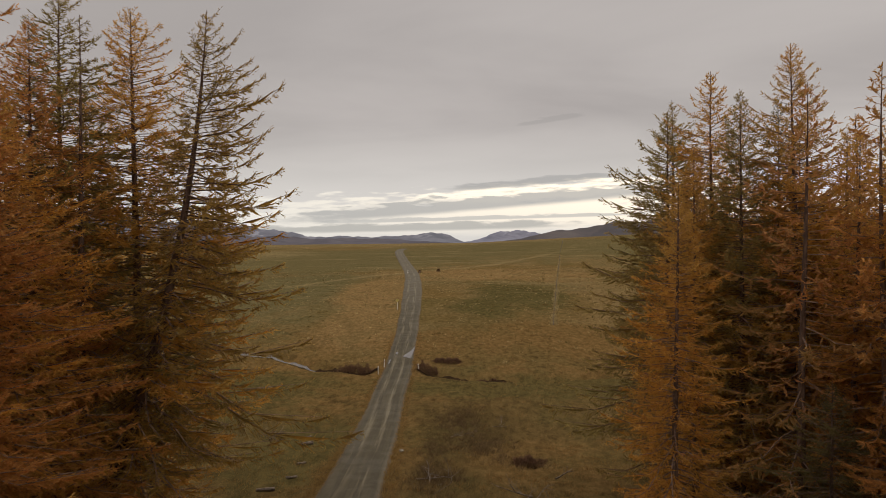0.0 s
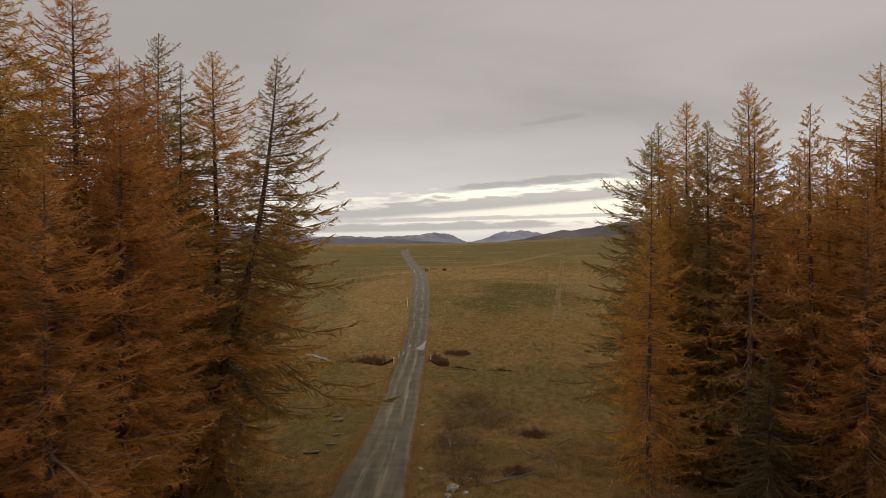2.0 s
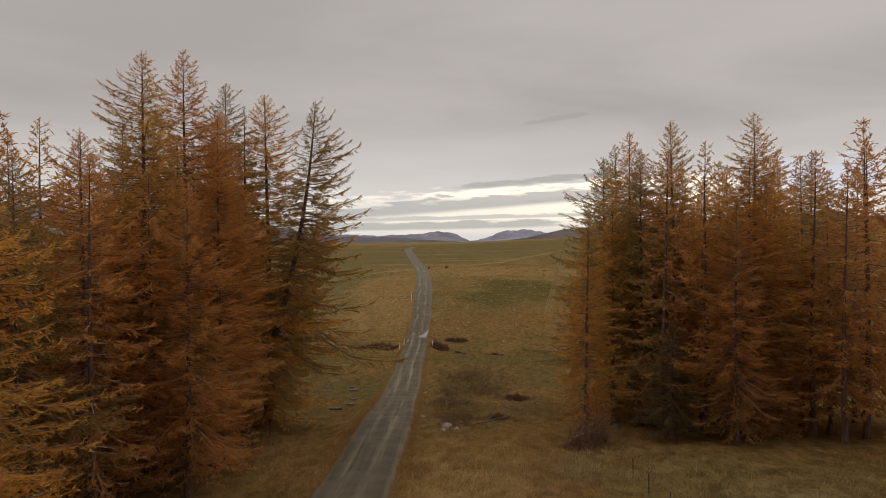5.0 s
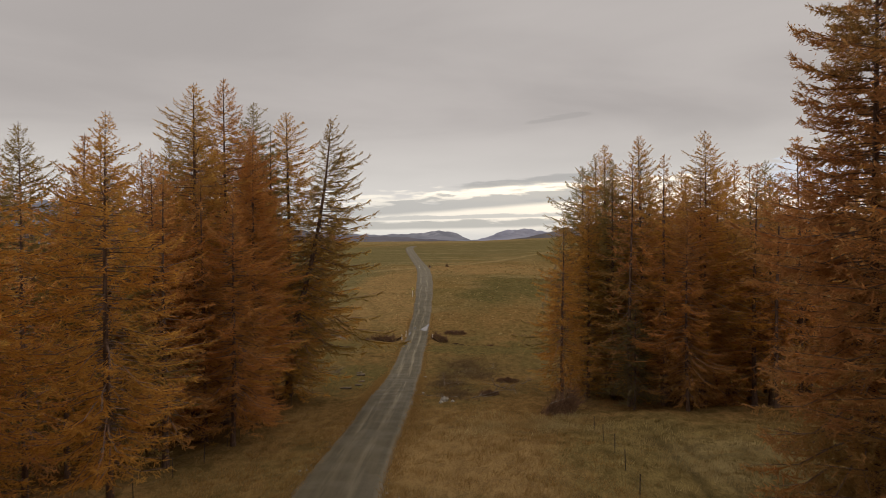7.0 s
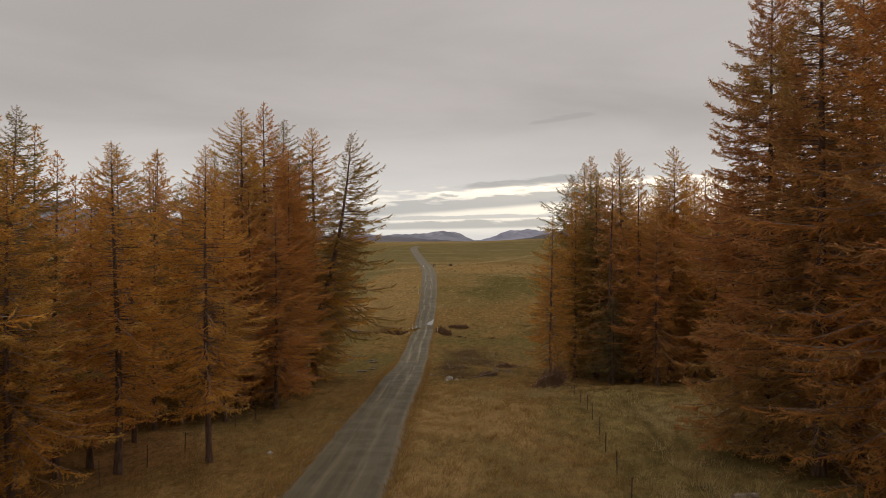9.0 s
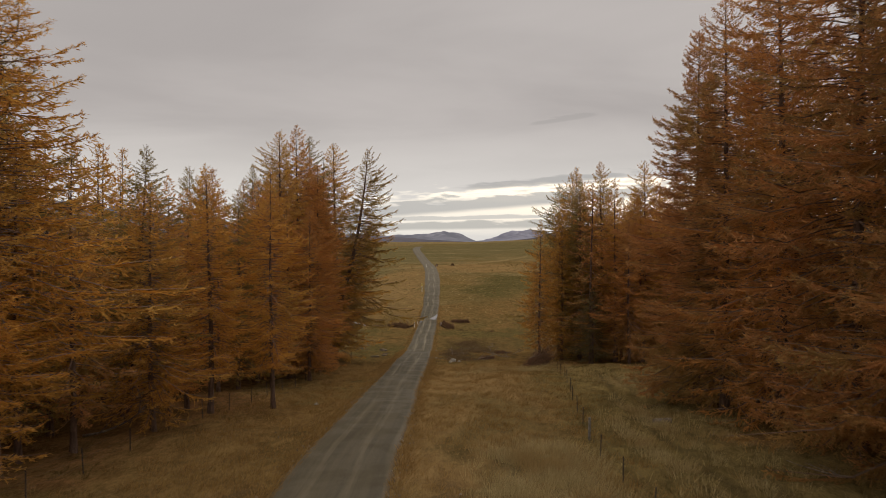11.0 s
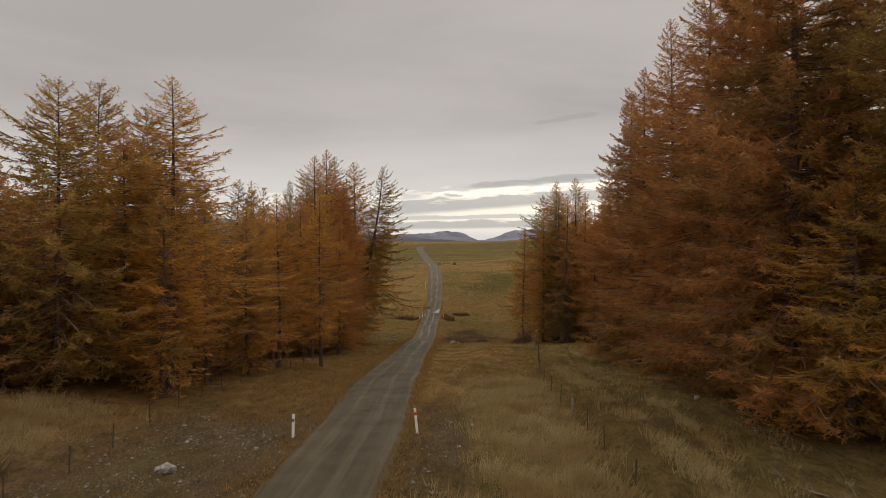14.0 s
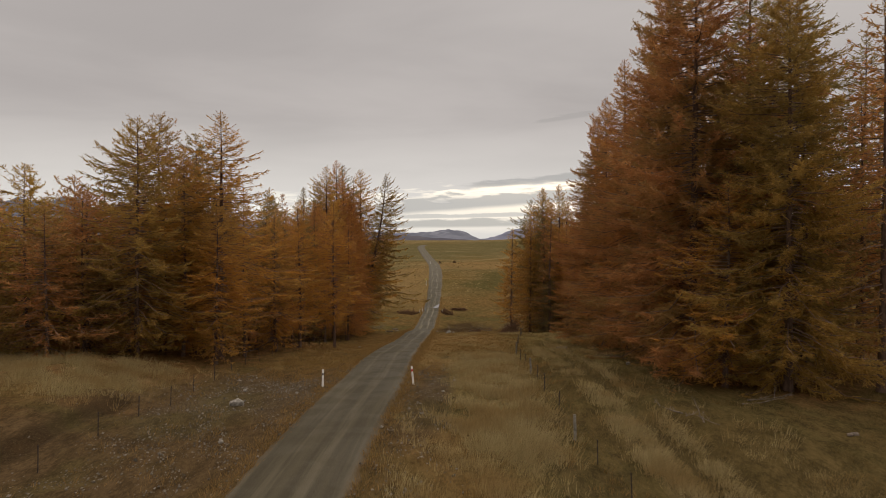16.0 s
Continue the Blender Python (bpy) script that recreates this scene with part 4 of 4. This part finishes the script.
def verge(n, y0, y1, seed):
    r = np.random.default_rng(seed)
    ys = r.uniform(y0, y1, n)
    sd = np.where(r.uniform(0, 1, n) < 0.5, -1, 1)
    return np.stack([smooth_curve(CY, CX, ys) + sd * (2.2 + np.abs(r.normal(0, 0.35, n)) - 0.15), ys], -1)


grass("ragged tan grass hanging over the road margins", [verge(2600, -30, 60, 41), verge(700, -64, -30, 42), verge(900, 60, 130, 43)], TAN_GRASS, 0.22, 10, 0.011, 0.9, 4)
grass("olive and drab grass between the trees and along the farm track",
      [scatter(7500, 5.5, 24, -62, 20, 21, 0.2), scatter(3000, -32, -13, -46, 35, 22, 0.3), scatter(1800, -32, 0, 35, 100, 23, 0.4), scatter(1400, 2, 30, 60, 105, 24, 0.4)],
      OLIVE_GRASS, 0.22, 12, 0.010, 0.9, 3)


grass("dark rushes and tussocks dotted over the open hillside", [scatter(4200, -70, 70, 104, 300, 81, 0.6, 3.6), scatter(1600, 24, 75, 130, 330, 82, 0.2, 3.6)], OLIVE_GRASS, 0.42, 6, 0.05, 0.9, 7)
grass("bleached tussocks dotted over the open hillside", [scatter(3200, -70, 70, 104, 320, 83, 0.6, 3.6), scatter(900, 24, 75, 130, 330, 84, 0.4, 3.6)], PALE_GRASS, 0.36, 6, 0.05, 0.9, 8)


def fence_tussocks(line, n, seed):
    r = np.random.default_rng(seed)
    k = r.uniform(0, 1, n) ** 1.3 * (len(line) - 1)
    xs, ys = np.array(line, float).T
    return np.stack([np.interp(k, np.arange(len(line)), xs) + r.normal(0, 0.35, n), np.interp(k, np.arange(len(line)), ys) + r.normal(0, 0.35, n)], -1)


grass("uncut pale grass standing along the distant fence line", [fence_tussocks([(21, 136), (37, 232), (64, 390)], 800, 51)], PALE_GRASS, 0.4, 7, 0.05, 0.8, 5)


def thicket(spots, seed):
    r = np.random.default_rng(seed)
    return np.concatenate([np.stack([cx + r.normal(0, rx, n), cy + r.normal(0, ry, n)], -1) for cx, cy, rx, ry, n in spots])


DEAD_FERN = grass_mat("dead_bracken", (0.075, 0.050, 0.026), (0.190, 0.130, 0.070), (0.125, 0.080, 0.040))
grass("dark dead bracken and heather filling the hollow", [thicket(((1.6, 69, 1.6, 4.0, 260), (2.9, 58.5, 1.3, 3.0, 200), (-0.8, 46.5, 1.0, 2.0, 160), (0.3, 36.5, 1.2, 2.6, 170), (5.7, 52, 0.9, 1.2, 70), (-0.9, 57, 0.8, 3.0, 90)), 71)], DEAD_FERN, 0.42, 11, 0.014, 0.8, 6)


def stone_mesh(r, size, flat=0.7):
    bm = bmesh.new()
    bmesh.ops.create_icosphere(bm, subdivisions=1, radius=1.0)
    k = [Vector((r.uniform(-1, 1), r.uniform(-1, 1), r.uniform(-1, 1))).normalized() for _ in range(5)]
    for v in bm.verts:
        f = 1.0
        for d in k:
            f = min(f, 0.78 / max(0.25, v.co.dot(d) + 0.05)) if v.co.dot(d) > 0.6 else f
        v.co = v.co * f * r.uniform(0.88, 1.1) * size
        v.co.z *= flat
    return bm


def pebbles():
    r = random.Random(8)
    spots = np.concatenate([scatter(8000, -14.2, -7.2, -55, -31, 31, 0.55, 2.1), scatter(700, -18.5, -13, -44, -36, 34, 0.7), scatter(2200, -13.2, -8.4, -38.5, -32, 35, 0.45, 2.1), scatter(2600, -2.4, 0.6, -56, -27, 32, 0.1, 2.1), scatter(300, -14, 2, -30, 10, 33, 0.6, 2.1)])
    rr = np.random.default_rng(9)
    ys = rr.uniform(-64, 30, 1500)
    sd = np.where(rr.uniform(0, 1, 1500) < 0.6, -1, 1)
    edge = np.stack([smooth_curve(CY, CX, ys) + sd * (2.15 + rr.normal(0, 0.22, 1500)), ys], -1)
    spots = np.concatenate([spots, edge])
    kinds = []
    for _ in range(8):
        kv = np.array([(1, 0, 0), (0, 1, 0), (-1, 0, 0), (0, -1, 0), (0, 0, 0.7), (0, 0, -0.7)]) * rr.uniform(0.65, 1.2, (6, 1)) + rr.normal(0, 0.15, (6, 3))
        kinds.append(kv)
    kf = ((0, 1, 4), (1, 2, 4), (2, 3, 4), (3, 0, 4), (1, 0, 5), (2, 1, 5), (3, 2, 5), (0, 3, 5))
    zs = ground_z(spots[:, 0], spots[:, 1])
    vs, fs, n = [], [], 0
    for (x, y), z in zip(spots, zs):
        kv = kinds[r.randrange(8)]
        s = min(0.10, 0.012 + r.expovariate(70.0))
        a = r.uniform(0, 6.28)
        c, d = math.cos(a), math.sin(a)
        vs.append(np.stack([x + s * (kv[:, 0] * c - kv[:, 1] * d), y + s * (kv[:, 0] * d + kv[:, 1] * c), z + 0.02 + s * kv[:, 2]], -1))
        fs += [(i + n, j + n, k + n) for i, j, k in kf]
        n += 6
    tagged(new("pebbles", mesh_from("pebbles", np.concatenate(vs), fs, PEBBLE)), "loose pale stones along the gravel verges", "stones", kind="stuff")


pebbles()


def rock(x, y, size, seed, label, stretch=(1, 1, 1)):
    r = random.Random(seed)
    bm = stone_mesh(r, size, 0.8)
    bmesh.ops.subdivide_edges(bm, edges=bm.edges[:], cuts=1, use_grid_fill=True)
    for v in bm.verts:
        v.co += Vector((r.uniform(-1, 1), r.uniform(-1, 1), r.uniform(-1, 1))) * size * 0.06
        v.co = Vector((v.co.x * stretch[0], v.co.y * stretch[1], v.co.z * stretch[2]))
    me = bpy.data.meshes.new("rock")
    bm.to_mesh(me)
    bm.free()
    me.materials.append(ROCK)
    ob = new("rock", me)
    ob.matrix_world = pose(x, y, float(ground_z(x, y)) + size * 0.25, 0, 0, r.uniform(0, 360))
    tagged(ob, label, "rock", "rocks by the road")


rock(-10.8, -40.2, 0.34, 9, "angular pale boulder on the stony verge", (1.5, 0.8, 1.0))
rock(-0.9, 32.0, 0.40, 4, "pale rounded boulder in the rough grass")
rock(-1.2, 30.6, 0.25, 5, "small pale boulder beside a larger one")
rock(-0.2, 31.0, 0.22, 6, "small pale boulder beside a larger one")
rock(-2.9, 37.5, 0.22, 12, "flat pale stone near the road edge", (1.6, 1, 0.6))
rock(-9.8, -2.2, 0.20, 7, "small white stone lying in the verge grass")
for i, (x, y, s) in enumerate(((-9.2, -47.5, 0.13), (-11.8, -35.6, 0.12), (-0.2, -37.4, 0.12), (0.4, -33.6, 0.13), (-8.4, -37.2, 0.11), (11.9, -29.5, 0.2), (-3.4, 56.0, 0.25))):
    rock(x, y, s, 20 + i, "pale stone lying on the stony ground")


# marker posts, about a metre high
def box(bm, x0, x1, y0, y1, z0, z1, bevel=0.0):
    made = bmesh.ops.create_cube(bm, size=1.0)["verts"]
    for v in made:
        v.co = Vector((x0 + (v.co.x + 0.5) * (x1 - x0), y0 + (v.co.y + 0.5) * (y1 - y0), z0 + (v.co.z + 0.5) * (z1 - z0)))
    if bevel:
        bmesh.ops.bevel(bm, geom=list({e for v in made for e in v.link_edges}), offset=bevel, segments=1, affect="EDGES")


def bm_mesh(name, bm, mat):
    me = bpy.data.meshes.new(name)
    bm.to_mesh(me)
    bm.free()
    me.materials.append(mat)
    return me


def marker_post(x, y, lean, red, tall=1.0):
    root = new("marker_post")
    root.matrix_world = pose(x, y, float(ground_z(x, y)), 0, lean, 0)
    bm = bmesh.new()
    box(bm, -0.055, 0.055, -0.03, 0.03, -0.2, tall, 0.008)
    part("post", bm_mesh("post", bm, WHITE), root)
    bm = bmesh.new()
    if red:
        box(bm, -0.060, 0.060, -0.035, 0.035, tall * 0.72, tall * 0.84, 0.004)
        part("reflector_band", bm_mesh("reflector_band", bm, RED), root, "red reflector band")
    else:
        box(bm, -0.040, 0.040, -0.036, 0.036, tall * 0.68, tall * 0.80, 0.004)
        part("reflector_plate", bm_mesh("reflector_plate", bm, STEEL), root, "dark reflector plate")
    tagged(root, "white marker post with a red band at the road edge" if red else "white marker post at the road edge, weathered", "marker post", "road marker posts")


marker_post(-7.2, -35.9, 1.5, False)
marker_post(-2.0, -34.9, -6.0, True, 1.08)
marker_post(-9.0, 97.0, 0, False, 1.1)
marker_post(-8.6, 102.0, 3, False, 1.1)
marker_post(-3.6, 99.5, 0, False, 0.9)
marker_post(-13.6, 273, 0, False, 1.0)
marker_post(-9.0, 273, 0, False, 1.0)


def warning_sign(x, y):
    root = new("road_sign")
    root.matrix_world = pose(x, y, float(ground_z(x, y)))
    bm = bmesh.new()
    box(bm, -0.06, 0.06, -0.05, 0.05, -0.2, 2.0, 0.01)
    part("post", bm_mesh("post", bm, WHITE), root)
    bm = bmesh.new()
    bmesh.ops.create_cone(bm, cap_ends=True, segments=4, radius1=0.42, radius2=0.42, depth=0.03, matrix=pose(0, -0.07, 2.05, 90, 0, 0))
    part("sign_plate", bm_mesh("sign_plate", bm, YELLOW), root, "faded yellow diamond plate")
    tagged(root, "small faded diamond sign on a white post", "road sign")


warning_sign(-10.4, 160)


# fences
def fence(label, line, spacing, tall, wood_at, wires, seed, dia=0.02):
    r = random.Random(seed)
    root = new("fence")
    root.matrix_world = pose(line[0][0], line[0][1], float(ground_z(*line[0])))
    inv = root.matrix_world.inverted()
    lx, ly = [p[0] for p in line], [p[1] for p in line]
    bm = bmesh.new()
    box(bm, -dia, dia, -dia * 0.4, dia * 0.4, -0.3, tall)
    box(bm, -dia * 0.4, dia * 0.4, -dia, dia, -0.3, tall)
    steel = bm_mesh("steel_post", bm, STEEL)
    tv, tf = [], []
    tube(tv, tf, [(0, 0, -0.3), (0.01, 0, 0.5), (0, 0.01, tall * 1.08)], [0.065, 0.062, 0.058], 9)
    wood = mesh_from("wooden_post", tv, tf, GREYWOOD)
    y, k, tops = ly[0], 0, []
    while y <= ly[-1]:
        x = float(np.interp(y, ly, lx)) + r.uniform(-0.05, 0.05)
        z = float(ground_z(x, y))
        is_wood = any(abs(y - w) < spacing * 0.5 for w in wood_at)
        ob = part("wooden_post" if is_wood else "steel_post", wood if is_wood else steel, root)
        ob.matrix_local = inv @ pose(x, y, z, r.uniform(-3, 3), r.uniform(-3, 3), r.uniform(0, 40))
        tops.append((x, y, z))
        y += spacing * r.uniform(0.9, 1.1)
        k += 1
    for f in wires:
        tv, tf = [], []
        pts = [inv @ Vector((a, b, c + tall * f)) for a, b, c in tops]
        tube(tv, tf, pts, [0.0025] * len(pts), 3)
        part("wire", mesh_from("wire", tv, tf, STEEL), root)
    tagged(root, label, "fence", "farm fences")


fence("steel-post wire fence along the western tree edge", [(-14.2, -52), (-14.0, -46), (-14.3, -34), (-14.8, -24), (-14.9, -16), (-14.0, -3), (-13.9, 16), (-13.2, 40)], 3.9, 1.0, (), (0.3, 0.6, 0.92), 1)
fence("wire fence with steel and grey wooden posts beside a farm track", [(6.0, -54.8), (5.7, -50), (5.2, -38), (5.2, -22), (5.6, -15), (7.3, 1), (8.2, 9), (8.8, 19)], 3.8, 0.95, (-47, -33.6, -17.4), (0.3, 0.6, 0.92), 2)
fence("distant farm fence climbing the hillside pasture", [(21, 136), (37, 232), (64, 390), (91, 540)], 10.0, 1.2, tuple(range(136, 545, 8)), (0.9,), 3, 0.02)


# dead wood, logs and brush
def branch_shape(bmv, bmf, r, start, aim, length, rad, depth):
    pts, d = [Vector(start)], Vector(aim).normalized()
    for i in range(5):
        d = (d + Vector((r.uniform(-1, 1), r.uniform(-1, 1), r.uniform(-0.5, 0.6))) * 0.28).normalized()
        pts.append(pts[-1] + d * length / 5)
    tube(bmv, bmf, pts, [rad * (1 - 0.17 * i) for i in range(6)], 5 if depth else 4)
    if depth:
        for i in range(r.randrange(2, 5)):
            p = pts[r.randrange(1, 5)]
            side = (d + Vector((r.uniform(-1, 1), r.uniform(-1, 1), r.uniform(-0.2, 0.9)))).normalized()
            branch_shape(bmv, bmf, r, p, side, length * r.uniform(0.25, 0.5), rad * 0.5, depth - 1)


def fallen_branch(x, y, turn, length, rad, seed, mat=None, label="bare fallen branch lying in rough grass"):
    r = random.Random(seed)
    v, f = [], []
    branch_shape(v, f, r, (0, 0, rad), (1, 0, 0.05), length, rad, 2)
    ob = new("fallen_branch", mesh_from("fallen_branch", v, f, mat or DEADWOOD, True))
    ob.matrix_world = pose(x, y, float(ground_z(x, y)), 0, 0, turn)
    tagged(ob, label, "branch", "fallen branches")


for i, (x, y, turn, ln, rad) in enumerate(((-18.5, -15.2, 25, 3.6, 0.07), (15.2, -40.8, 20, 2.6, 0.05), (10.9, -44.2, 150, 1.0, 0.045), (11.3, -45.8, 60, 1.9, 0.04), (10.3, -42.6, 80, 0.9, 0.035), (13.0, -24.5, 120, 2.2, 0.045), (-15.2, 61.2, 60, 2.4, 0.06), (-14.2, 60.6, 110, 2.0, 0.05), (-1.8, 45.8, 10, 2.6, 0.05), (-1.0, 45.0, 70, 2.2, 0.05), (0.3, 34.5, 170, 3.0, 0.05),
                                           (1.4, 33.4, 5, 3.4, 0.06), (7.0, 45.0, 40, 1.6, 0.06), (5.0, 40.5, 190, 2.6, 0.05), (10.9, -44.6, 20, 0.8, 0.03), (11.9, -46.0, 150, 1.0, 0.025), (14.6, -41.6, 10, 2.4, 0.035), (12.6, -33.0, -10, 2.8, 0.03), (7.8, 23.4, 30, 2.6, 0.04), (10.2, -16.0, -40, 1.3, 0.03))):
    fallen_branch(x, y, turn, ln, rad, 50 + i)
rb = random.Random(77)
for i in range(26):
    cx, cy = rb.choice(((-1.2, 45.2), (-0.6, 44.4), (3.0, 67.0), (1.5, 63.0), (1.0, 34.0), (-14.8, 60.8), (5.2, 39.5)))
    fallen_branch(cx + rb.gauss(0, 0.9), cy + rb.gauss(0, 1.0), rb.uniform(0, 360), rb.uniform(0.9, 2.0), rb.uniform(0.02, 0.035), 200 + i, None, "grey dead branch among brush in the hollow")


def log(x, y, turn, length, rad, seed):
    r = random.Random(seed)
    v, f = [], []
    length, rad = 0.75 * length, 0.7 * rad
    tube(v, f, [(length * (k / 4 - 0.5), r.uniform(-0.05, 0.05), rad) for k in range(5)], [rad * r.uniform(0.7, 1.1) for _ in range(5)], 9)
    f.append(tuple(range(8, -1, -1)))
    ob = new("log", mesh_from("log", v, f, DEADWOOD))
    ob.matrix_world = pose(x, y, float(ground_z(x, y)), 0, 0, turn)
    tagged(ob, "short cut log lying on the grass bank", "log", "cut logs")


for i, (x, y, turn, ln, rad) in enumerate(((-11.7, 60.4, 20, 1.4, 0.2), (-11.2, 44.2, 10, 1.5, 0.18), (-10.3, 47.6, 5, 1.0, 0.15), (-10.6, 52.5, 30, 0.9, 0.13), (-12.2, 63.0, 40, 1.0, 0.14), (9.9, -12.6, 10, 1.3, 0.2), (16.9, -47.2, 15, 0.6, 0.12))):
    log(x, y, turn, ln, rad, 80 + i)


def brush_pile():
    """A heap of dead brush leaning up against the end larch."""
    r = random.Random(4)
    root = new("brush_pile")
    x, y = 7.35, 22.6
    root.matrix_world = pose(x, y, float(ground_z(x, y)))
    v, f = [], []
    for _ in range(150):
        a, q = r.uniform(0, 6.28), r.random() ** 0.6
        p = (1.25 * q * math.cos(a), 0.9 * q * math.sin(a), 0.05)
        # the heap leans up towards the stem of the end larch
        branch_shape(v, f, r, p, (0.75 - 0.55 * p[0] + 0.3 * math.cos(a), -0.5 * p[1] + 0.3 * math.sin(a), r.uniform(0.5, 1.6)), r.uniform(0.7, 1.1) * (3.6 - 2.6 * q), 0.024, 1)
    part("brush", mesh_from("brush", v, f, BRIAR), root, "heap of dark dead brushwood")
    v, f = [], []
    branch_shape(v, f, r, (-0.6, -0.7, 0.9), (1.0, 0.1, 0.45), 2.0, 0.035, 1)
    part("bleached_branch", mesh_from("bleached_branch", v, f, DEADWOOD, True), root, "bleached bare branch")
    tagged(root, "dark heap of dead brush leaning against a trunk", "brush pile")


brush_pile()


def shrub(x, y, wide, tall, seed, label="dense leafless dark red shrub by the stream"):
    """A dome of fine twigs on a few stems."""
    r = random.Random(seed)
    rr = np.random.default_rng(seed)
    root = new("shrub")
    root.matrix_world = pose(x, y, float(ground_z(x, y)) - 0.05)
    v, f = [], []
    for _ in range(14):
        a, q = r.uniform(0, 6.28), math.sqrt(r.random())
        branch_shape(v, f, r, (0.3 * wide * q * math.cos(a), 0.3 * wide * q * math.sin(a), 0), (0.7 * q * math.cos(a), 0.7 * q * math.sin(a), 1.0), tall * r.uniform(0.6, 1.0), 0.022, 1)
    part("stem_frame", mesh_from("stem_frame", v, f, BRIAR), root)
    n = int(900 * wide)
    d = rr.normal(0, 1, (n, 3))
    d[:, 2] = np.abs(d[:, 2])
    d /= np.linalg.norm(d, axis=1)[:, None]
    lump = 1 + 0.25 * np.sin(5 * np.arctan2(d[:, 1], d[:, 0]) + seed) * (1 - d[:, 2]) + 0.2 * np.sin(9 * d[:, 0] + seed)
    o = d * np.array([0.5 * wide, 0.5 * wide, tall]) * (rr.uniform(0.25, 1.0, (n, 1)) ** 0.5) * lump[:, None]
    t = d + rr.normal(0, 0.5, (n, 3)) + np.array([0, 0, 0.4])
    t /= np.linalg.norm(t, axis=1)[:, None]
    sd = np.cross(t, rr.normal(0, 1, (n, 3)))
    sd /= np.linalg.norm(sd, axis=1)[:, None]
    ln = rr.uniform(0.12, 0.34, (n, 1))
    nv = np.stack([o + sd * 0.016, o - sd * 0.016, o + t * ln], 1).reshape(-1, 3)
    part("twig_dome", mesh_from("twig_dome", nv, np.arange(3 * n).reshape(-1, 3), BRIAR), root)
    tagged(root, label, "shrub", "stream shrubs")


for i, (x, y, w, h) in enumerate(((-12.6, 101.2, 3.0, 1.5), (-11.0, 100.4, 2.6, 1.5), (-14.0, 101.6, 2.2, 1.1), (-2.9, 99.8, 2.2, 1.5), (-1.6, 99.2, 1.8, 1.1), (1.2, 104.8, 3.2, 0.6), (-0.5, 105.4, 2.4, 0.5))):
    shrub(x, y, w, h, 100 + i)
shrub(-1.9, 284, 1.6, 1.2, 131, "small dark thorn bush alone on the grassy hillside")
shrub(-9.2, 276, 1.0, 1.3, 132, "dark low bush beside the road bend")
shrub(6.0, 51.4, 2.4, 0.5, 120, "small rust-brown bush in the rough pasture")
shrub(3.2, 36.0, 1.8, 0.4, 121, "small rust-brown bush in the rough pasture")
for i, (x, y, w, h) in enumerate(((5.0, 94.8, 1.2, 0.4), (6.6, 95.2, 1.0, 0.35))):
    shrub(x, y, w, h, 122 + i, "low dark scrub in the damp hollow")


def pool(name, outline, label, z_of):
    bm = bmesh.new()
    ring = [bm.verts.new((x, y, z_of(x, y))) for x, y in outline]
    bm.faces.new(ring)
    bmesh.ops.triangulate(bm, faces=bm.faces[:])
    tagged(new(name, bm_mesh(name, bm, WATER)), label, "water", kind="structure")


def road_top(x, y):
    return float(smooth_curve(PY, PZ, np.array([float(y)]))[0]) + 0.125


pool("water", [(-6.3, 108.6), (-5.5, 107.8), (-5.0, 107.6), (-4.85, 110.5), (-4.75, 114.0), (-4.7, 117.0), (-5.0, 114.5), (-5.6, 111.8), (-6.1, 110.0)], "puddle on the gravel road reflecting pale sky", road_top)
pool("water", [(-7.55, 110.6), (-7.25, 110.2), (-7.2, 112.0), (-7.5, 112.2)], "small puddle in a wheel track", road_top)
pool("water", [(-8.2, 103.8), (-8.0, 103.2), (-7.9, 106.4), (-8.1, 106.8)], "narrow puddle along the road edge", road_top)


def strip(name, x0, x1, n, half, lift, mat, label, category):
    """A winding strip along the stream line."""
    xs = np.linspace(x0, x1, n)
    mid = np.interp(xs, STREAM_X, STREAM_Y) + 0.35 * np.sin(xs * 1.1) + 0.2 * np.sin(xs * 2.7)
    v, f = [], []
    for k, (x, y) in enumerate(zip(xs, mid)):
        w = half * (0.7 + 0.6 * math.sin(k * 1.3) ** 2)
        for t in (-1.0, -0.4, 0.4, 1.0):
            v.append((x, y + t * w, float(ground_z(x, y + t * w)) + lift - (0.10 if abs(t) == 1 else 0)))
        if k:
            f += [(4 * k - 4 + j, 4 * k + j, 4 * k + 1 + j, 4 * k - 3 + j) for j in range(3)]
    tagged(new(name, mesh_from(name, v, f, mat, True)), label, category, kind="structure")


WETSOIL = plain_mat("wet_peat", (0.016, 0.010, 0.006), (0.045, 0.028, 0.016), 1.5, 1.0, 0.3, 0.0)


def stream():
    strip("stream_bed", -18.5, -9.2, 22, 0.8, 0.24, WETSOIL, "dark peaty cut of the narrow stream", "stream bed")
    strip("stream_bed", -3.8, 9.0, 26, 0.7, 0.24, WETSOIL, "dark peaty cut of the narrow stream", "stream bed")
    strip("water", -33, -18.3, 30, 0.55, 0.20, WATER, "narrow stream bending through the pasture", "water")


stream()
